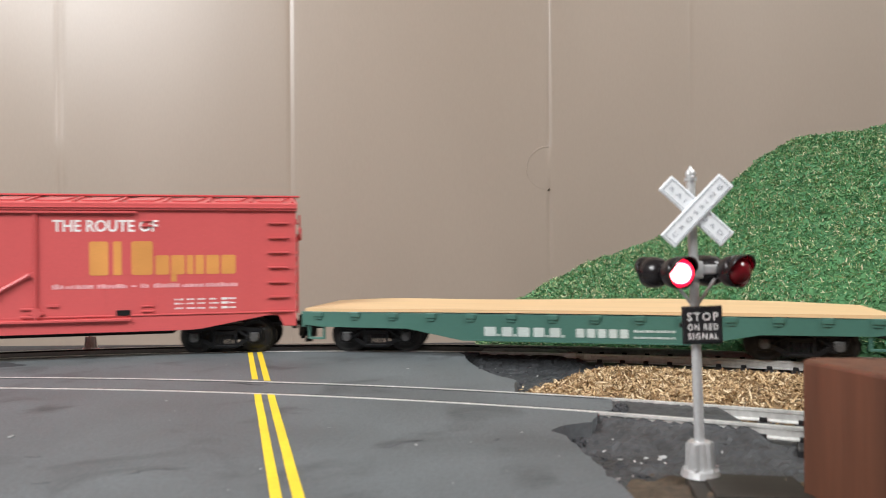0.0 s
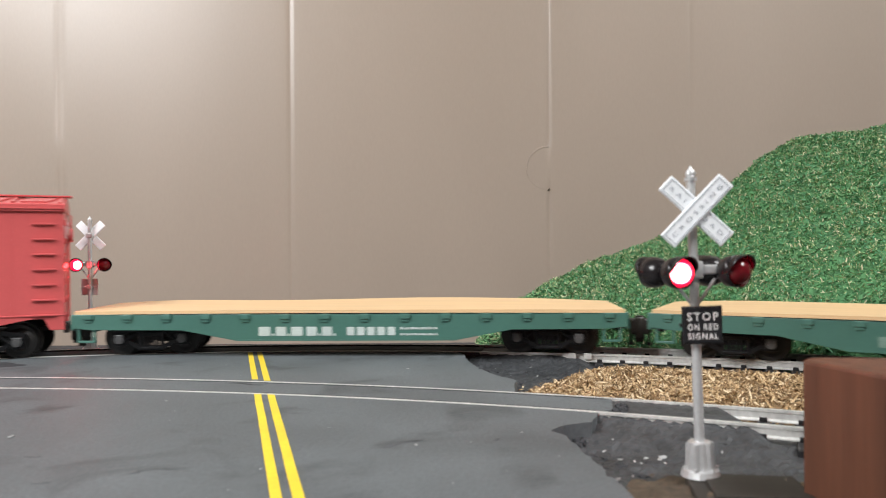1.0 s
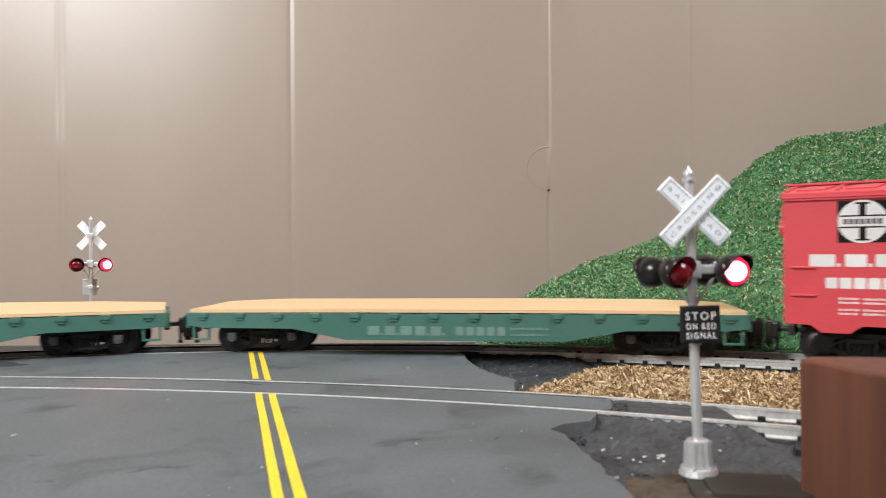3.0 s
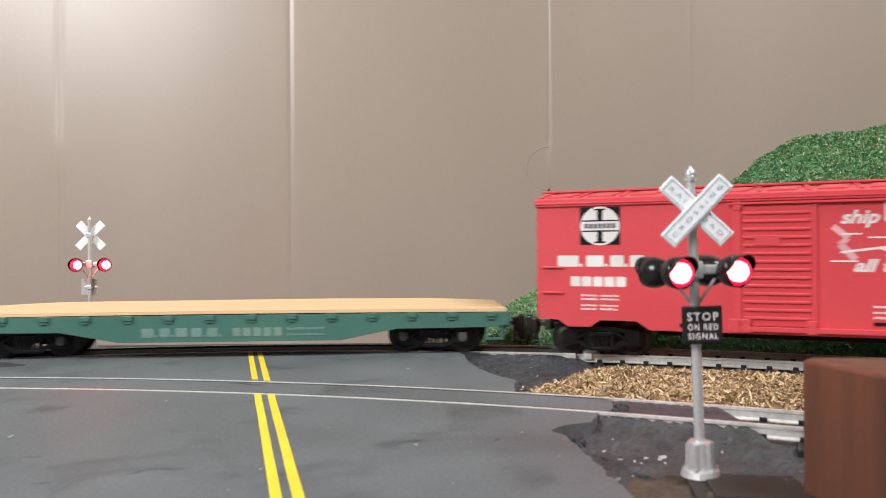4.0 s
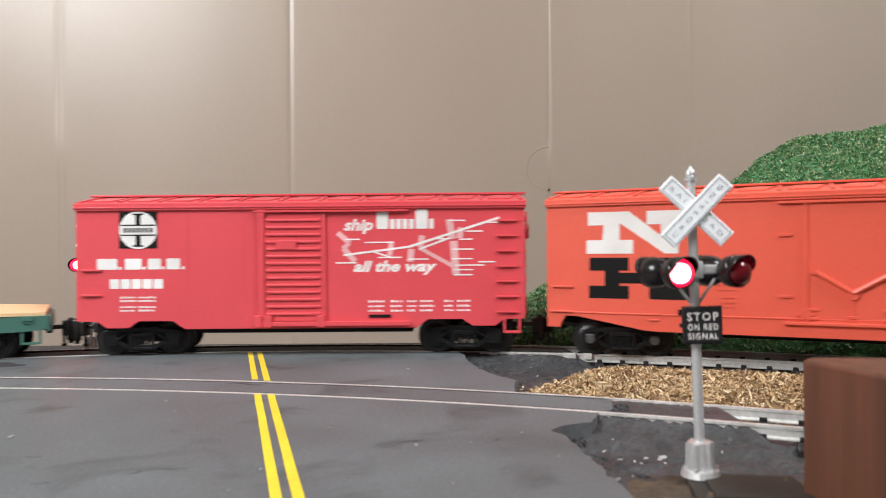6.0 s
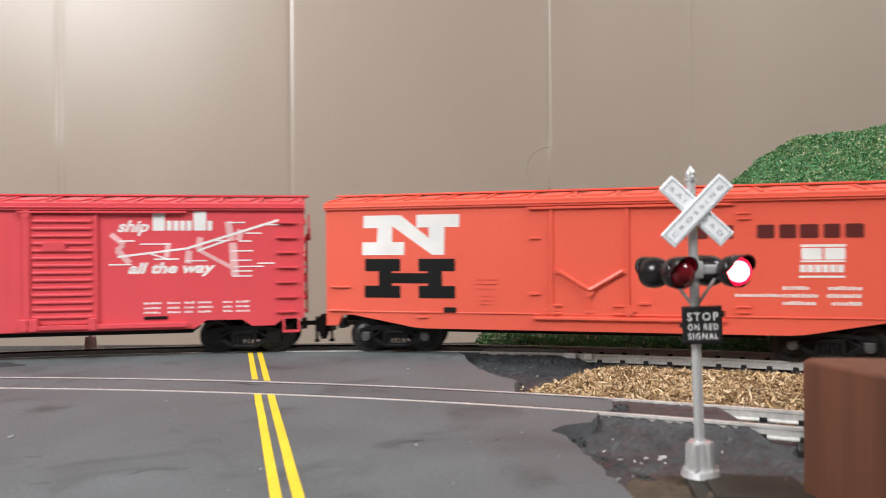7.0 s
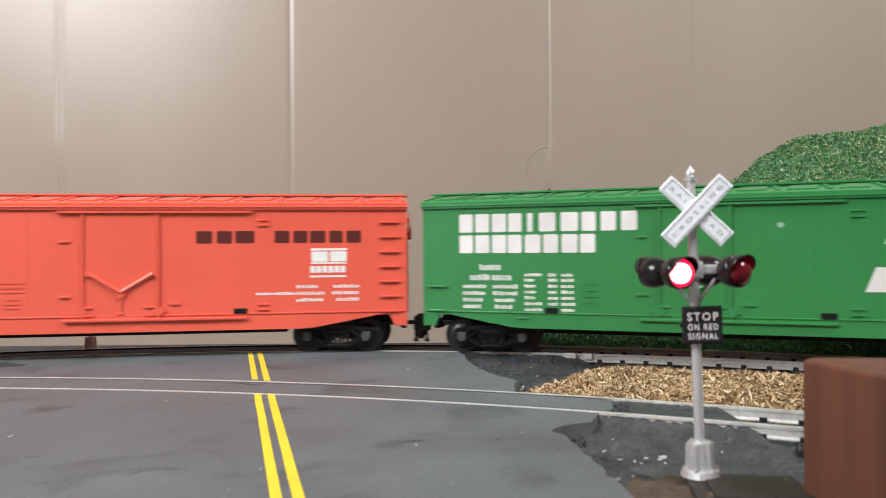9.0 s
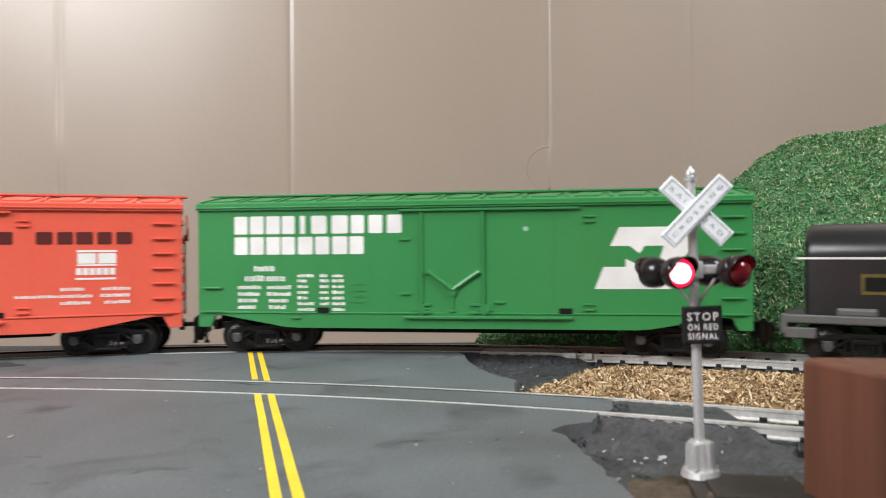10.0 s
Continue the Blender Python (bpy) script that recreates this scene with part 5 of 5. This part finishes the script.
    bmesh.ops.solidify(hood, geom=list(hood.faces), thickness=0.1)
    hood_ob = None
    bulb = bmesh.new()
    bmesh.ops.create_uvsphere(bulb, u_segments=32, v_segments=24, radius=2.15, matrix=Matrix.Rotation(math.radians(90), 4, "X"))
    for f in bulb.faces:
        ang = math.degrees(math.acos(max(-1.0, min(1.0, -f.calc_center_median().normalized().y))))
        f.material_index = 1 if ang < 43 else 2 if ang < 80 else 0
        f.smooth = True
    bulb_ob = None
    out = {}
    for s in (-1, 1):
        for f in (-1, 1):
            # front lamps (f=-1) face along -y turned by `front`, rear lamps the other way
            a = front if f < 0 else front + 180
            c = Vector((s * reach, 0, 31.3)) + Matrix.Rotation(math.radians(front), 3, "Z") @ Vector((0, f * 2.9, 0))
            m = pm(*c, 0, 0, a)
            if hood_ob is None:
                hood_ob = part("lamp_hood", hood, M_HOOD, sig, "black lamp hood with a visor")
                hood_ob.matrix_basis = m
                ho = hood_ob
                bulb_ob = part("bulb", bulb, [M_LENS, M_LIT, M_RIM], ho, "red lamp with one glowing face")
                bo = bulb_ob
            else:
                ho = share("lamp_hood", hood_ob.data, sig, m, "black lamp hood with a visor")
                bo = share("bulb", bulb_ob.data, ho, None, "red lamp with one glowing face")
            out[s, f] = (bo, tilt if f == seen else 0)
    # square plate with its words
    bm = bmesh.new()
    box(bm, -2.8, 2.8, -0.25, 0.25, -2.7, 2.7, 0.12)
    pl = part("sign_plate", bm, M_PLATE, sig, "black square plate with white words")
    pl.matrix_basis = pm(0.7, -1.25, 23.2)
    rim = bmesh.new()
    box(rim, -3.0, 3.0, -0.02, 0.3, -2.9, 2.9, 0.1)
    box(rim, -3.3, 1.9, 0.3, 0.8, -0.3, 0.3, 0.1)
    box(rim, -1.6, 0.2, 0.3, 2.2, -0.8, 0.8, 0.2)
    part("plate_frame", rim, M_SILVER if tall else M_PLATE, pl, "painted plate frame")
    for text, z, w in (("STOP", 0.75, 4.6), ("ON RED", -0.7, 4.5), ("SIGNAL", -2.1, 4.5)):
        letters("lettering", text, 1.7 if text == "STOP" else 1.3, M_WHITE, pl, side(-0.28, 0, z), "white lettering", bold=0.02, spacing=1.3, width=w, align="CENTER", thick=0.02)
    return sig, out


SIGNALS = []


def build_signals():
    a, la = crossing_signal("silver railway crossing signal with crossbuck and red flashing lamps", 29, -1, -36)
    a.matrix_world = pm(39.4, 113.5, -2.0, 0, -1.5, -4)
    b, lb = crossing_signal("silver crossing signal seen from behind beside the far track", 25, 1, 25, 5.2, 1.4)
    b.matrix_world = pm(-128.6, 268.5, -3.0, 0, 0, 180)
    SIGNALS.append((la, False))
    SIGNALS.append((lb, True))
    bm = bmesh.new()
    box(bm, -9, 9, -5.5, 5.5, 0, 1.5, 0.3)
    box(bm, -6.5, 7, -4.0, 6.5, 1.2, 2.0, 0.3)
    ob = finish("signal_base", bm, M_BASE)
    ob.matrix_world = pm(45, 106.4, -3.7, 0, 0, -8)
    tagged(ob, "dark stained wooden base under the crossing signal", "base")
    bm = bmesh.new()
    box(bm, -6, 6, -4.5, 5, 0, 2.0, 0.3)
    ob = finish("signal_base", bm, M_BASE)
    ob.matrix_world = pm(-128.4, 269.5, GROUND)
    tagged(ob, "dark stained wooden base behind the far track", "base")


def build_block():
    bm = bmesh.new()
    slab(bm, [(50.8, 104.5), (56.5, 88), (80, 84), (86, 100), (60, 106.5), (53.4, 107.4)], GROUND, 17.0)
    bmesh.ops.bevel(bm, geom=list(bm.edges), offset=0.5, segments=2, affect="EDGES", profile=0.5)
    for v in bm.verts:
        if v.co.z > 16:
            v.co.z += 0.25 * noise.noise(Vector((v.co.x, v.co.y, 0)) * 0.8)
    tagged(finish("wooden_block", bm, M_BLOCK), "red-brown stained wooden block standing beside the track", "block")


# ---- the train's run ----
RUN = [(0.0, 450.5), (0.5, 413.6), (1.0, 376.3), (1.5, 338.2), (2.0, 301.2), (2.5, 262.2), (2.7, 247.3), (4.0, 151.9), (4.5, 114.0), (5.0, 76.1),
       (5.5, 41.6), (5.7, 25.5), (7.0, -71.3), (7.5, -109.2), (8.0, -147.8), (8.5, -185.3), (9.0, -222.6), (9.5, -260.1), (10.0, -297.4)]


def run_at(t):
    for (a, p), (b, q) in zip(RUN, RUN[1:]):
        if t <= b:
            return p + (q - p) * (t - a) / (b - a)
    return RUN[-1][1]


def motions():
    for car, off, half in TRAIN:
        r = math.sqrt(R_MAIN ** 2 - half ** 2)
        walk(car, [(t, ring_pose(s + off, 0.0, r)) for t, s in RUN])
    step = 0.1
    for w, q in WHEELSETS:
        rows = []
        for k in range(101):
            t = k * step
            rows.append((t, pm(q, 0, WHEEL_R, 0, math.degrees((run_at(t) - RUN[0][1]) / WHEEL_R) % 360, 0)))
        walk(w, rows)
    to_right = (0.1, 1.4, 2.7, 4.0, 5.3, 6.6, 7.95, 9.25)
    to_left = (0.75, 2.05, 3.35, 4.65, 5.95, 7.25, 8.55, 9.85)
    f = 1 / 30

    def turns(start_lit, events, tilt):
        """events: (time, lit after). The angle tilt shows the glowing face."""
        ang = tilt if start_lit else tilt + 180
        rows = [(0.0, pm(0, 0, 0, 0, 0, ang))]
        for t, lit in events:
            t = round(t / f) * f
            if t < 0.02:
                t = f
            goal = ang + 180
            for k in range(4):
                rows.append((t + k * f, pm(0, 0, 0, 0, 0, ang + 60 * k)))
            ang = goal % 360
        rows.append((10.0, pm(0, 0, 0, 0, 0, ang)))
        return rows
    right_ev = sorted([(t - (0.1 if t < 6 else 0.05), True) for t in to_right] + [(t - 0.05, False) for t in to_left])
    left_ev = sorted([(t if t < 6 else t - 0.05, False) for t in to_right] + [(t - 0.05, True) for t in to_left])
    for lamps, swapped in SIGNALS:
        for (s, face), (ob, tilt) in lamps.items():
            right = (s > 0) != swapped
            walk(ob, turns(not right, right_ev if right else left_ev, tilt))


build_room()
build_backdrop()
main_track = build_track("main_track", "curved nickel-rail model track with black ties", RING[0], RING[1], R_MAIN, GAUGE, 0, 2 * math.pi, -0.6, 0.15, 0.20, 0.75, 240)


def side_angle(x):
    return math.asin((x - SIDE_X) / SIDE_R)


build_track("side_track", "nickel-rail side track let into the road", SIDE_X, SIDE_Y, SIDE_R - SIDE_G / 2, SIDE_G,
            side_angle(-190), side_angle(230), side_angle(-188), side_angle(36), side_angle(52), side_angle(130), 80)
# a short bare piece of rail that shows in the dark filler
for bare_a, bare_l in ((0.231, 2.0), (0.246, 1.2)):
    bare_bm = bmesh.new()
    box(bare_bm, -bare_l, bare_l, -0.5, 0.5, -1.6, 0.25, 0.2)
    bare_rail = part("rail_joiner", bare_bm, M_RAIL, main_track, "pale worn rail joiner")
    bare_rail.matrix_basis = pm(RING[0] + (R_MAIN - 9.2) * math.sin(bare_a), RING[1] + (R_MAIN - 9.2) * math.cos(bare_a), 0, 0, 0, -math.degrees(bare_a))
build_ground()
build_road()
build_hill()
TRAIN = [(build_faded(), -541.0, 65.5), (flatcar("dull green model flatcar with a warped tan wooden deck", 1.0), -359.4, 65.0),
         (flatcar("dull green model flatcar with a tan deck and worn lettering", 0.2), -172.5, 65.0),
         (build_red_ribbed(), 0.0, 52.8), (build_orange(), 169.3, 65.5), (build_green(), 352.5, 65.5), (build_tender(), 508.5, 38.0)]
build_signals()
build_block()
motions()
